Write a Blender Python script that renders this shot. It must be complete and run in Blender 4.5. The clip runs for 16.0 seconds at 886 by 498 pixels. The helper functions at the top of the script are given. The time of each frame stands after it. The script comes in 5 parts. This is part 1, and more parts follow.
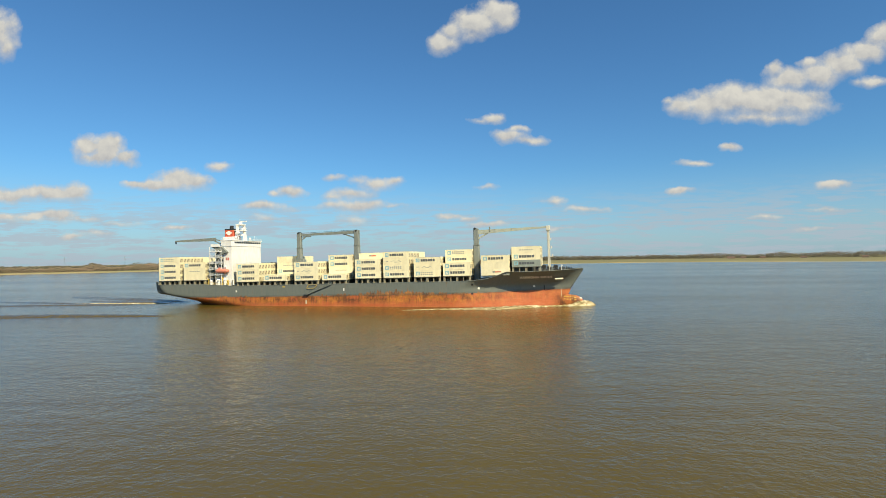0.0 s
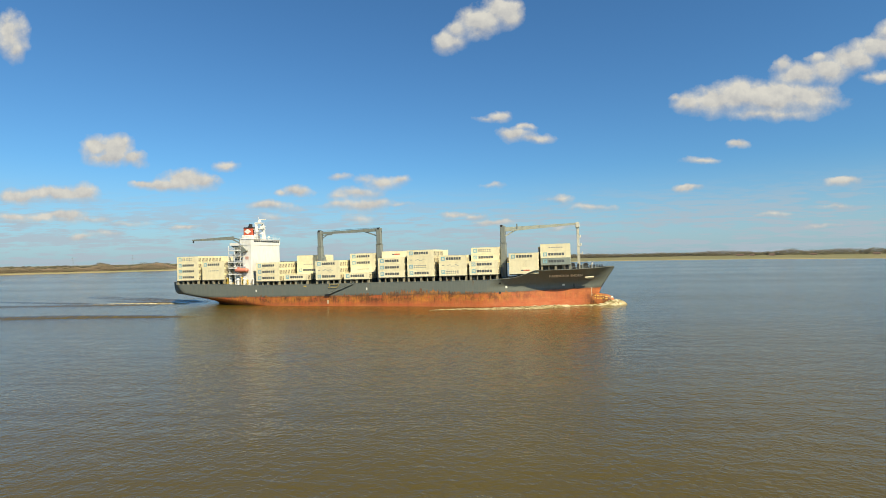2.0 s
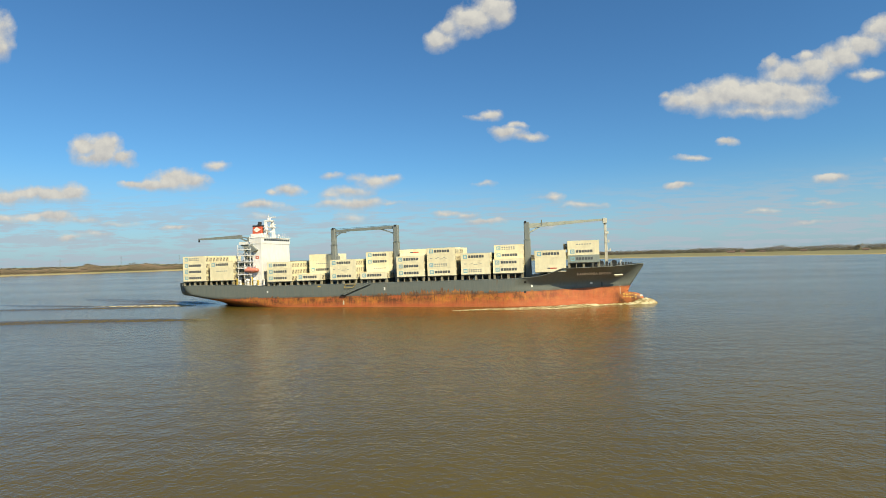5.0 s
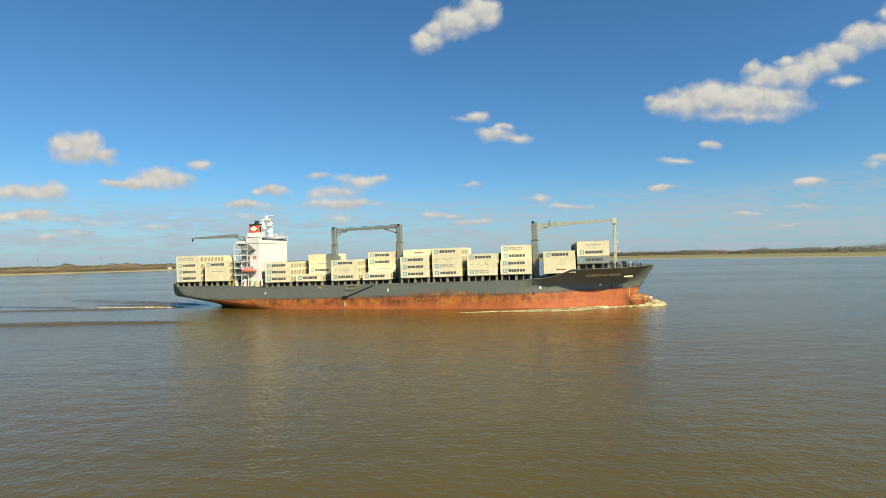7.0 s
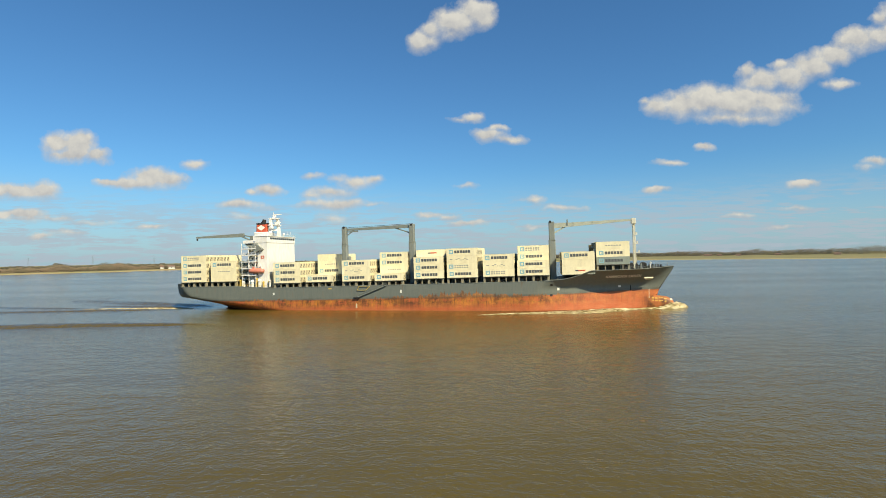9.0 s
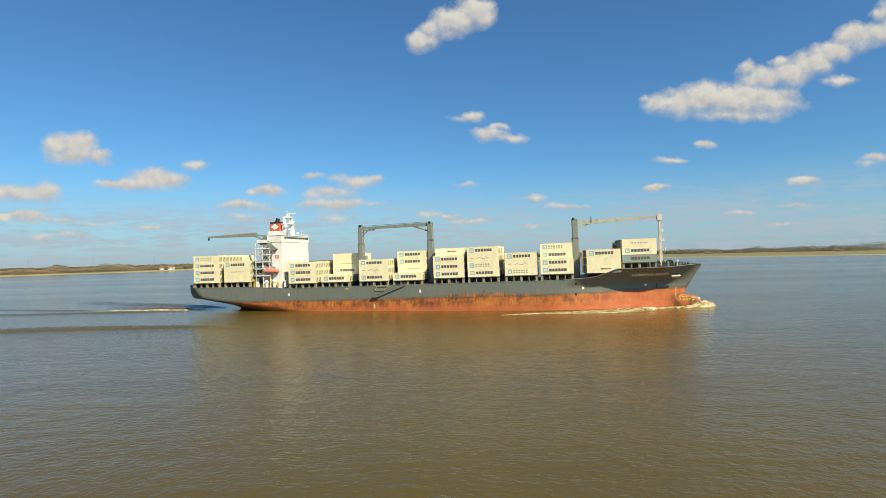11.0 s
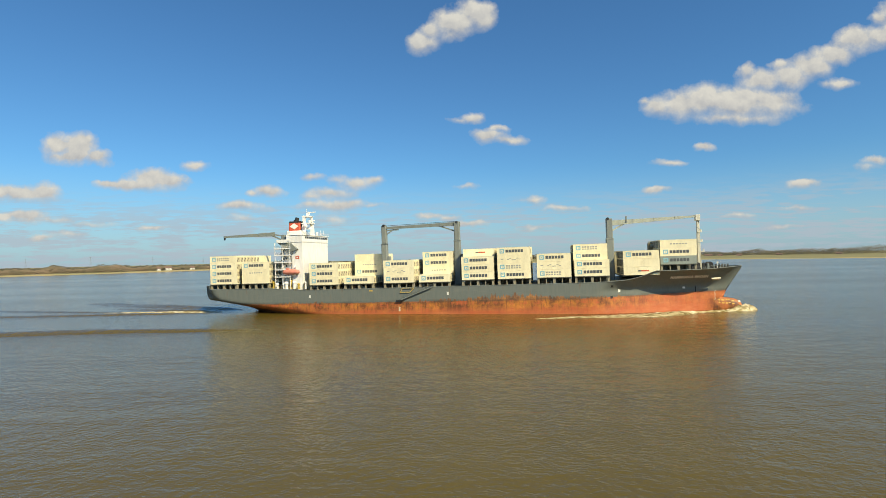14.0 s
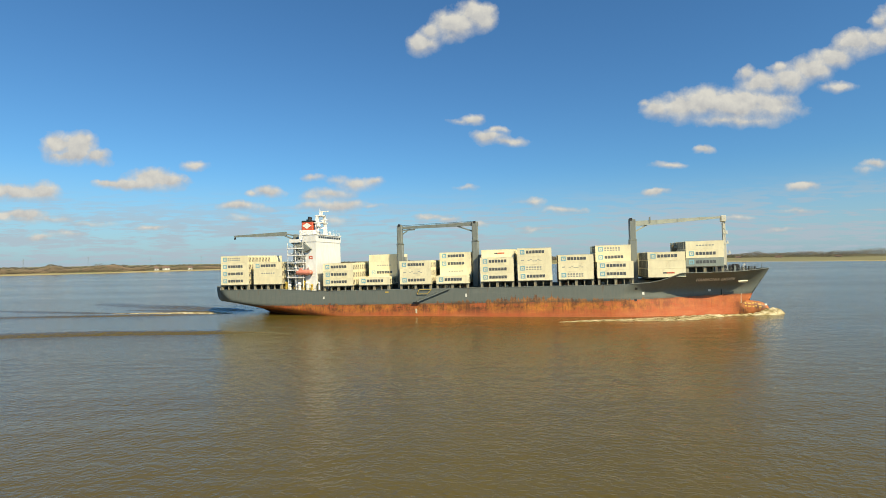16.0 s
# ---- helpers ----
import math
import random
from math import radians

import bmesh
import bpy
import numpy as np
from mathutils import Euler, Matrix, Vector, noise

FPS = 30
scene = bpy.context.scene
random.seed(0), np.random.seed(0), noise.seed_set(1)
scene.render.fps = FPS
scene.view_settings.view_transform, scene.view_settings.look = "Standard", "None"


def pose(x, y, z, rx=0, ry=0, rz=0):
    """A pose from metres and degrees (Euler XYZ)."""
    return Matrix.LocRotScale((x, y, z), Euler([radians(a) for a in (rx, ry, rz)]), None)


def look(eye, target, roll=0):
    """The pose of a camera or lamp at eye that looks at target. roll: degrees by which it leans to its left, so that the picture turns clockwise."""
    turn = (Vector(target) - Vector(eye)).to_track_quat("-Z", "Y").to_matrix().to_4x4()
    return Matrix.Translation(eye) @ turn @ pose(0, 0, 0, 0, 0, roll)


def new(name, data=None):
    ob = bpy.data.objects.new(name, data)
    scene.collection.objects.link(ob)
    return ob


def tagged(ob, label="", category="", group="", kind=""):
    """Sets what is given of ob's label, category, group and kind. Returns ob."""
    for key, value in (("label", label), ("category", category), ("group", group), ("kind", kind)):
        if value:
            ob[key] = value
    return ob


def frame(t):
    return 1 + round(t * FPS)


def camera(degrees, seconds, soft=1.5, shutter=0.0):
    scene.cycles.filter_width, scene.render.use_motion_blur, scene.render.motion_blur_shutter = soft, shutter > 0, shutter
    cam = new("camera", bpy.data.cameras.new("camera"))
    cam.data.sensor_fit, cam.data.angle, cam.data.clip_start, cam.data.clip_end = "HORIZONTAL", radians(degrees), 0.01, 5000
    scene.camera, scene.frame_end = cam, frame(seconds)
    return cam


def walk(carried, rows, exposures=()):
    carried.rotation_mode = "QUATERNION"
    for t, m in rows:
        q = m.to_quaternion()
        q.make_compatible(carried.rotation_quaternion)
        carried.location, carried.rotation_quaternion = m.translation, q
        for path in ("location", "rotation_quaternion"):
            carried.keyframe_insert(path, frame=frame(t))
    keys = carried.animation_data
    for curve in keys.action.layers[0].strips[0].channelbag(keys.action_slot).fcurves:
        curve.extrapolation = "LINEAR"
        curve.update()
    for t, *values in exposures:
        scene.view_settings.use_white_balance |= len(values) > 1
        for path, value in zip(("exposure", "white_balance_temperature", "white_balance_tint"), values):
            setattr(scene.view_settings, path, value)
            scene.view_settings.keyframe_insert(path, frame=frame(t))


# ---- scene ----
# ---------------------------------------------------------------- camera
EYE_HEIGHT = 21.49
EXPOSURE = 0.42
SKY_STRENGTH = 0.073
CLOUD_STRENGTH = 0.54
cam = camera(80.0, 16.0, soft=0.75)


def drone(x, y, yaw, pitch, roll):
    return pose(x, y, EYE_HEIGHT, 90 + pitch, 0, -yaw) @ pose(0, 0, 0, 0, 0, roll)


# seconds, x, y, yaw to the right, pitch up, roll
PATH = [
    (0.0, -8.00, -32.68, -2.20, 0.98, -0.82),
    (0.5, -8.00, -31.50, -2.43, 0.95, -0.83),
    (1.0, -7.98, -30.33, -2.63, 0.91, -0.89),
    (1.5, -7.95, -29.17, -2.78, 0.87, -0.96),
    (2.0, -7.90, -28.02, -2.88, 0.83, -1.03),
    (2.5, -7.83, -26.87, -2.93, 0.78, -1.10),
    (3.0, -7.75, -25.74, -2.90, 0.74, -1.19),
    (3.5, -7.65, -24.62, -2.80, 0.71, -1.26),
    (4.0, -7.54, -23.51, -2.65, 0.67, -1.34),
    (6.5, -6.73, -18.12, -0.90, 0.69, -1.27),
    (7.0, -6.52, -17.07, -0.57, 0.73, -1.19),
    (7.5, -6.29, -16.04, -0.30, 0.77, -1.10),
    (8.0, -6.05, -15.01, -0.14, 0.80, -1.03),
    (8.5, -5.79, -13.99, -0.06, 0.82, -1.00),
    (9.0, -5.52, -12.99, -0.04, 0.80, -1.03),
    (11.5, -3.91, -8.12, -0.13, 0.70, -1.39),
    (12.0, -3.54, -7.17, -0.12, 0.73, -1.37),
    (12.5, -3.15, -6.24, -0.11, 0.77, -1.34),
    (13.0, -2.75, -5.32, -0.09, 0.81, -1.30),
    (13.5, -2.33, -4.41, -0.08, 0.85, -1.24),
    (14.0, -1.90, -3.50, -0.07, 0.87, -1.18),
    (14.5, -1.45, -2.61, -0.05, 0.89, -1.14),
    (15.0, -0.98, -1.73, -0.04, 0.92, -1.08),
    (15.5, -0.50, -0.86, -0.02, 0.96, -1.01),
    (16.0, 0.00, 0.00, 0.00, 0.99, -0.92),
]
walk(cam, [(t, drone(x, y, a, b, c)) for t, x, y, a, b, c in PATH], exposures=[(0.0, EXPOSURE), (16.0, EXPOSURE)])

# ---------------------------------------------------------------- sky and sun
SUN = Vector((0.46, -0.57, 0.68)).normalized()
world = bpy.data.worlds.new("sky")
scene.world = world
world.use_nodes = True
wn, wl = world.node_tree.nodes, world.node_tree.links
wn.clear()


def wmath(op, a, b=None, clamp=False):
    n = wn.new("ShaderNodeMath")
    n.operation, n.use_clamp = op, clamp
    for i, v in enumerate((a, b)):
        if v is None:
            continue
        if isinstance(v, (int, float)):
            n.inputs[i].default_value = v
        else:
            wl.new(v, n.inputs[i])
    return n.outputs[0]


def wramp(value, a, b, lo=0.0, hi=1.0):
    n = wn.new("ShaderNodeMapRange")
    n.interpolation_type = "SMOOTHSTEP"
    for i, v in ((1, a), (2, b), (3, lo), (4, hi)):
        n.inputs[i].default_value = v
    wl.new(value, n.inputs[0])
    return n.outputs[0]


def wnoise(vector, scale, detail, rough=0.55):
    n = wn.new("ShaderNodeTexNoise")
    n.inputs["Scale"].default_value, n.inputs["Detail"].default_value, n.inputs["Roughness"].default_value = scale, detail, rough
    wl.new(vector, n.inputs["Vector"])
    return n


sky = wn.new("ShaderNodeTexSky")
sky.sky_type, sky.sun_disc = "NISHITA", False
sky.sun_elevation, sky.sun_rotation = math.asin(SUN.z), math.atan2(SUN.x, SUN.y)
sky.air_density, sky.dust_density, sky.ozone_density = 1.0, 0.6, 2.5
tint = wn.new("ShaderNodeMix")
tint.data_type, tint.blend_type = "RGBA", "MULTIPLY"
tint.inputs[0].default_value = 1.0
wl.new(sky.outputs[0], tint.inputs[6])
tint.inputs[7].default_value = (0.55, 0.98, 1.25, 1)
coord = wn.new("ShaderNodeTexCoord")
sep = wn.new("ShaderNodeSeparateXYZ")
wl.new(coord.outputs["Generated"], sep.inputs[0])
depth = wmath("MAXIMUM", wmath("ABSOLUTE", sep.outputs[1]), 0.06)
flat = wn.new("ShaderNodeCombineXYZ")
wl.new(wmath("DIVIDE", sep.outputs[0], depth), flat.inputs[0])
wl.new(wmath("DIVIDE", sep.outputs[2], depth), flat.inputs[1])
uv = flat.outputs[0]
# ragged edges: the place is shifted by noise before it is compared with each cloud
warp = wnoise(uv, 17.0, 5.0, 0.55)
shift = wn.new("ShaderNodeVectorMath")
shift.operation = "SUBTRACT"
wl.new(warp.outputs["Color"], shift.inputs[0])
shift.inputs[1].default_value = (0.5, 0.5, 0.5)
scaled = wn.new("ShaderNodeVectorMath")
scaled.operation = "MULTIPLY"
wl.new(shift.outputs[0], scaled.inputs[0])
scaled.inputs[1].default_value = (0.046, 0.030, 0.0)
moved = wn.new("ShaderNodeVectorMath")
moved.operation = "ADD"
wl.new(uv, moved.inputs[0])
wl.new(scaled.outputs[0], moved.inputs[1])
# the chain carries the place in its first two numbers and the thickest cloud so far in its third
flatten = wn.new("ShaderNodeVectorMath")
flatten.operation = "MULTIPLY"
wl.new(moved.outputs[0], flatten.inputs[0])
flatten.inputs[1].default_value = (1, 1, 0)
chain = flatten.outputs[0]
level_in = wmath("MULTIPLY", sep.outputs[2], 0.0)


def cloud(u, v, ru, rv, weight):
    """One lump of cumulus, by its direction (right and up over forward) and its half size."""
    global chain, level_in
    before = wn.new("ShaderNodeSeparateXYZ")
    wl.new(chain, before.inputs[0])
    thick = before.outputs[2]
    m = wn.new("ShaderNodeMapping")
    m.vector_type = "TEXTURE"
    m.inputs["Location"].default_value = (u, v, 0)
    m.inputs["Scale"].default_value = (ru * 1.72, rv * 1.72, 1e6)
    wl.new(chain, m.inputs["Vector"])
    ln = wn.new("ShaderNodeVectorMath")
    ln.operation = "LENGTH"
    wl.new(m.outputs[0], ln.inputs[0])
    fall = wn.new("ShaderNodeMath")
    fall.operation = "MULTIPLY_ADD"
    wl.new(ln.outputs["Value"], fall.inputs[0])
    fall.inputs[1].default_value, fall.inputs[2].default_value = -weight, weight
    d = fall.outputs[0]
    # the height within the cloud follows the lump that is thickest here
    own = wn.new("ShaderNodeSeparateXYZ")
    wl.new(m.outputs[0], own.inputs[0])
    lead = wramp(wmath("SUBTRACT", d, thick), -0.55, 0.55)
    step = wn.new("ShaderNodeMix")
    wl.new(lead, step.inputs[0])
    wl.new(level_in, step.inputs[2])
    wl.new(own.outputs[1], step.inputs[3])
    level_in = step.outputs[0]
    join = wn.new("ShaderNodeMath")
    join.operation = "SMOOTH_MAX"
    wl.new(thick, join.inputs[0])
    wl.new(d, join.inputs[1])
    join.inputs[2].default_value = 0.28
    after = wn.new("ShaderNodeCombineXYZ")
    # a vanishing share of the height keeps the lumps in one order of reckoning
    keep = wn.new("ShaderNodeMath")
    keep.operation = "MULTIPLY_ADD"
    wl.new(level_in, keep.inputs[0])
    keep.inputs[1].default_value = 1e-7
    wl.new(before.outputs[0], keep.inputs[2])
    wl.new(keep.outputs[0], after.inputs[0])
    wl.new(before.outputs[1], after.inputs[1])
    wl.new(join.outputs[0], after.inputs[2])
    chain = after.outputs[0]


cloud(-0.907, 0.461, 0.032, 0.040, 0.90)
cloud(-0.896, 0.427, 0.025, 0.027, 0.80)
cloud(-0.726, 0.229, 0.029, 0.0180, 1.00)
cloud(-0.692, 0.223, 0.034, 0.0241, 1.00)
cloud(-0.655, 0.202, 0.029, 0.0150, 1.00)
cloud(-0.704, 0.205, 0.045, 0.0135, 1.00)
cloud(-0.553, 0.157, 0.045, 0.0195, 1.00)
cloud(-0.523, 0.152, 0.033, 0.0165, 1.00)
cloud(-0.599, 0.150, 0.045, 0.0105, 1.00)
cloud(-0.637, 0.151, 0.026, 0.0075, 1.00)
cloud(-0.754, 0.138, 0.029, 0.0180, 1.00)
cloud(-0.795, 0.134, 0.045, 0.0135, 1.00)
cloud(-0.833, 0.139, 0.034, 0.0135, 1.00)
cloud(-0.796, 0.090, 0.045, 0.0113, 1.00)
cloud(-0.750, 0.082, 0.045, 0.0075, 0.70)
cloud(-0.667, 0.078, 0.060, 0.0060, 0.55)
cloud(-0.833, 0.092, 0.030, 0.0090, 1.00)
cloud(-0.762, 0.052, 0.024, 0.0068, 0.90)
cloud(-0.705, 0.058, 0.038, 0.0068, 0.55)
cloud(-0.551, 0.065, 0.032, 0.0060, 0.75)
cloud(-0.470, 0.185, 0.027, 0.0090, 0.75)
cloud(-0.331, 0.131, 0.026, 0.0105, 0.95)
cloud(-0.358, 0.128, 0.015, 0.0060, 0.80)
cloud(-0.388, 0.101, 0.036, 0.0098, 0.95)
cloud(-0.343, 0.100, 0.038, 0.0068, 0.50)
cloud(-0.374, 0.078, 0.033, 0.0075, 0.60)
cloud(-0.248, 0.158, 0.023, 0.0075, 0.60)
cloud(-0.161, 0.145, 0.042, 0.0120, 0.75)
cloud(-0.131, 0.150, 0.018, 0.0090, 0.80)
cloud(-0.199, 0.152, 0.023, 0.0075, 0.60)
cloud(-0.214, 0.125, 0.045, 0.0120, 0.80)
cloud(-0.245, 0.120, 0.026, 0.0090, 0.70)
cloud(-0.200, 0.102, 0.068, 0.0120, 0.85)
cloud(-0.253, 0.102, 0.026, 0.0075, 0.70)
cloud(-0.132, 0.099, 0.030, 0.0060, 0.60)
cloud(-0.208, 0.078, 0.041, 0.0120, 0.60)
cloud(-0.027, 0.077, 0.033, 0.0075, 0.75)
cloud(-0.886, 0.137, 0.045, 0.0150, 1.00)
cloud(-0.901, 0.089, 0.045, 0.0105, 0.80)
cloud(-0.032, 0.408, 0.029, 0.0195, 1.00)
cloud(-0.016, 0.434, 0.018, 0.0165, 1.00)
cloud(0.030, 0.444, 0.041, 0.0271, 1.00)
cloud(0.069, 0.466, 0.033, 0.0226, 1.00)
cloud(0.080, 0.451, 0.023, 0.0165, 1.00)
cloud(0.022, 0.420, 0.027, 0.0135, 0.70)
cloud(0.061, 0.264, 0.020, 0.0105, 0.95)
cloud(0.038, 0.260, 0.027, 0.0068, 0.60)
cloud(0.086, 0.231, 0.030, 0.0120, 0.95)
cloud(0.109, 0.244, 0.018, 0.0060, 0.70)
cloud(0.124, 0.222, 0.033, 0.0090, 0.75)
cloud(0.389, 0.289, 0.011, 0.0090, 0.75)
cloud(0.412, 0.277, 0.026, 0.0195, 0.90)
cloud(0.457, 0.283, 0.038, 0.0256, 1.00)
cloud(0.503, 0.290, 0.045, 0.0271, 1.00)
cloud(0.563, 0.280, 0.068, 0.0316, 1.00)
cloud(0.630, 0.276, 0.050, 0.0241, 0.90)
cloud(0.532, 0.251, 0.045, 0.0120, 0.80)
cloud(0.577, 0.252, 0.057, 0.0120, 0.80)
cloud(0.668, 0.268, 0.033, 0.0105, 0.60)
cloud(0.583, 0.341, 0.017, 0.0135, 0.90)
cloud(0.609, 0.322, 0.033, 0.0195, 1.00)
cloud(0.648, 0.351, 0.020, 0.0105, 0.80)
cloud(0.662, 0.325, 0.038, 0.0211, 1.00)
cloud(0.708, 0.346, 0.038, 0.0211, 1.00)
cloud(0.750, 0.368, 0.036, 0.0211, 1.00)
cloud(0.793, 0.394, 0.038, 0.0226, 1.00)
cloud(0.838, 0.401, 0.033, 0.0195, 1.00)
cloud(0.884, 0.411, 0.045, 0.0226, 1.00)
cloud(0.760, 0.313, 0.027, 0.0098, 0.80)
cloud(0.730, 0.312, 0.018, 0.0068, 0.60)
cloud(0.843, 0.438, 0.018, 0.0135, 0.90)
cloud(0.878, 0.453, 0.038, 0.0195, 0.90)
cloud(0.504, 0.197, 0.020, 0.0075, 1.00)
cloud(0.431, 0.170, 0.036, 0.0060, 0.65)
cloud(0.404, 0.120, 0.023, 0.0068, 1.00)
cloud(0.679, 0.127, 0.027, 0.0083, 1.00)
cloud(0.826, 0.166, 0.021, 0.0098, 1.00)
cloud(0.811, 0.151, 0.026, 0.0090, 0.55)
cloud(0.875, 0.169, 0.030, 0.0105, 0.80)
cloud(0.046, 0.135, 0.030, 0.0060, 0.55)
cloud(0.170, 0.102, 0.027, 0.0075, 0.65)
cloud(0.226, 0.086, 0.045, 0.0068, 0.65)
cloud(0.670, 0.079, 0.033, 0.0060, 0.55)
cloud(0.568, 0.066, 0.042, 0.0053, 0.60)
cloud(0.638, 0.043, 0.038, 0.0045, 0.55)
cloud(0.045, 0.060, 0.033, 0.0060, 0.85)
cloud(0.011, 0.073, 0.023, 0.0060, 0.75)
cloud(0.173, 0.050, 0.033, 0.0053, 0.65)

last = wn.new("ShaderNodeSeparateXYZ")
wl.new(chain, last.inputs[0])
thick = last.outputs[2]
grain = wnoise(uv, 26.0, 8.0, 0.62)
body = wmath("ADD", wmath("SUBTRACT", thick, 0.05), wmath("MULTIPLY", wmath("SUBTRACT", grain.outputs[0], 0.5), wramp(thick, 0.0, 0.25, 0.0, 0.80)))
# crisp heaped tops, bases that fray out
fray = wramp(level_in, -0.45, 0.35, 0.78, 0.52)
dense = wmath("DIVIDE", wmath("SUBTRACT", body, 0.14), wmath("SUBTRACT", fray, 0.14), True)
# thin layers low over the horizon
strat = wn.new("ShaderNodeMapping")
strat.inputs["Scale"].default_value = (11.0, 90.0, 1.0)
wl.new(uv, strat.inputs["Vector"])
layers = wnoise(strat.outputs[0], 1.5, 7.0, 0.62)
broad = wn.new("ShaderNodeMapping")
broad.inputs["Scale"].default_value = (2.0, 26.0, 1.0)
wl.new(uv, broad.inputs["Vector"])
banks = wnoise(broad.outputs[0], 1.5, 3.0, 0.5)
sheet = wmath("ADD", wmath("MULTIPLY", layers.outputs[0], 0.6), wmath("MULTIPLY", banks.outputs[0], 0.4))
low = wmath("MULTIPLY", wramp(sheet, 0.45, 0.56), wramp(sep.outputs[2], 0.045, 0.135, 0.72, 0.0))
veil = wramp(sep.outputs[2], -0.02, 0.17, 0.60, 0.0)
# sunlit tops and greyer bellies
up = wn.new("ShaderNodeVectorMath")
up.operation = "ADD"
wl.new(uv, up.inputs[0])
up.inputs[1].default_value = (0.008, 0.012, 0.0)
grain2 = wnoise(up.outputs[0], 26.0, 4.0)
grain3 = wnoise(uv, 26.0, 4.0)
relief = wmath("SUBTRACT", grain3.outputs[0], grain2.outputs[0])
shade = wmath("ADD", wmath("MULTIPLY", relief, 1.5), wramp(level_in, -0.50, 0.40, 0.38, 0.84), True)
shade = wmath("MULTIPLY", shade, wramp(thick, 0.15, 0.55, 0.55, 1.0))
tone = wn.new("ShaderNodeMix")
tone.data_type = "RGBA"
wl.new(shade, tone.inputs[0])
tone.inputs[6].default_value = (0.54, 0.56, 0.60, 1)
tone.inputs[7].default_value = (0.97, 0.94, 0.84, 1)
back = wn.new("ShaderNodeBackground")
wl.new(tint.outputs[2], back.inputs[0])
back.inputs[1].default_value = SKY_STRENGTH
hazy = wn.new("ShaderNodeBackground")
hazy.inputs[0].default_value = (0.46, 0.58, 0.68, 1)
hazy.inputs[1].default_value = 0.69
puff = wn.new("ShaderNodeBackground")
wl.new(tone.outputs[2], puff.inputs[0])
puff.inputs[1].default_value = CLOUD_STRENGTH
mixh = wn.new("ShaderNodeMixShader")
wl.new(veil, mixh.inputs[0])
wl.new(back.outputs[0], mixh.inputs[1])
wl.new(hazy.outputs[0], mixh.inputs[2])
sheets = wn.new("ShaderNodeBackground")
sheets.inputs[0].default_value = (0.60, 0.68, 0.77, 1)
sheets.inputs[1].default_value = CLOUD_STRENGTH
mixl = wn.new("ShaderNodeMixShader")
wl.new(low, mixl.inputs[0])
wl.new(mixh.outputs[0], mixl.inputs[1])
wl.new(sheets.outputs[0], mixl.inputs[2])
mixc = wn.new("ShaderNodeMixShader")
wl.new(dense, mixc.inputs[0])
wl.new(mixl.outputs[0], mixc.inputs[1])
wl.new(puff.outputs[0], mixc.inputs[2])
wout = wn.new("ShaderNodeOutputWorld")
wl.new(mixc.outputs[0], wout.inputs[0])

sun = new("sun", bpy.data.lights.new("sun", "SUN"))
sun.data.energy, sun.data.angle, sun.data.color = 5.0, radians(0.55), (1.0, 0.87, 0.58)
sun.matrix_world = look((0, 0, 0), -SUN)

# ---------------------------------------------------------------- small helpers
HEADING, TRIM, SPEED = -10.92, -0.8, 4.532
SHIP_END = Vector((0.0, 210.48, 0.0))


def ship_pose(t):
    """Where the ship is at t seconds: a straight course at an even speed, trimmed by the stern."""
    a = radians(HEADING)
    back = SPEED * (t - 16.0)
    return pose(SHIP_END.x + back * math.cos(a), SHIP_END.y + back * math.sin(a), 0, 0, TRIM, HEADING)


def part(name, bm, material, parent=None, label="", smooth=False):
    """One mesh object out of a bmesh, under a thing or a part."""
    me = bpy.data.meshes.new(name)
    bmesh.ops.recalc_face_normals(bm, faces=bm.faces)
    bm.to_mesh(me)
    bm.free()
    for m in (material if isinstance(material, (list, tuple)) else (material,)):
        me.materials.append(m)
    if smooth:
        for p in me.polygons:
            p.use_smooth = True
    ob = new(name, me)
    if parent:
        ob.parent = parent
    if label:
        tagged(ob, label)
    return ob


def box(bm, x0, x1, y0, y1, z0, z1, taper=0.0, bevel=0.0):
    vs = [bm.verts.new((x, y, z)) for z, k in ((z0, 0), (z1, taper)) for x, y in ((x0 + k, y0 + k), (x1 - k, y0 + k), (x1 - k, y1 - k), (x0 + k, y1 - k))]
    fs = [bm.faces.new([vs[i] for i in f]) for f in ((3, 2, 1, 0), (4, 5, 6, 7), (0, 1, 5, 4), (1, 2, 6, 5), (2, 3, 7, 6), (3, 0, 4, 7))]
    if bevel:
        es = list({e for f in fs for e in f.edges})
        bmesh.ops.bevel(bm, geom=es, offset=bevel, segments=1, affect="EDGES")


def tube(bm, p, q, r, r2=None, n=8):
    """A round or square bar from p to q."""
    p, q = Vector(p), Vector(q)
    r2 = r if r2 is None else r2
    w = (q - p).normalized()
    a = w.orthogonal().normalized() if abs(w.z) < 0.95 else Vector((1, 0, 0))
    a = (a - w * a.dot(w)).normalized()
    b = w.cross(a)
    rings = []
    for c, k in ((p, r), (q, r2)):
        rings.append([bm.verts.new(c + k * (math.cos(t) * a + math.sin(t) * b)) for t in [2 * math.pi * (i + 0.5) / n for i in range(n)]])
    for i in range(n):
        j = (i + 1) % n
        bm.faces.new((rings[0][i], rings[0][j], rings[1][j], rings[1][i]))
    bm.faces.new(rings[0][::-1])
    bm.faces.new(rings[1])


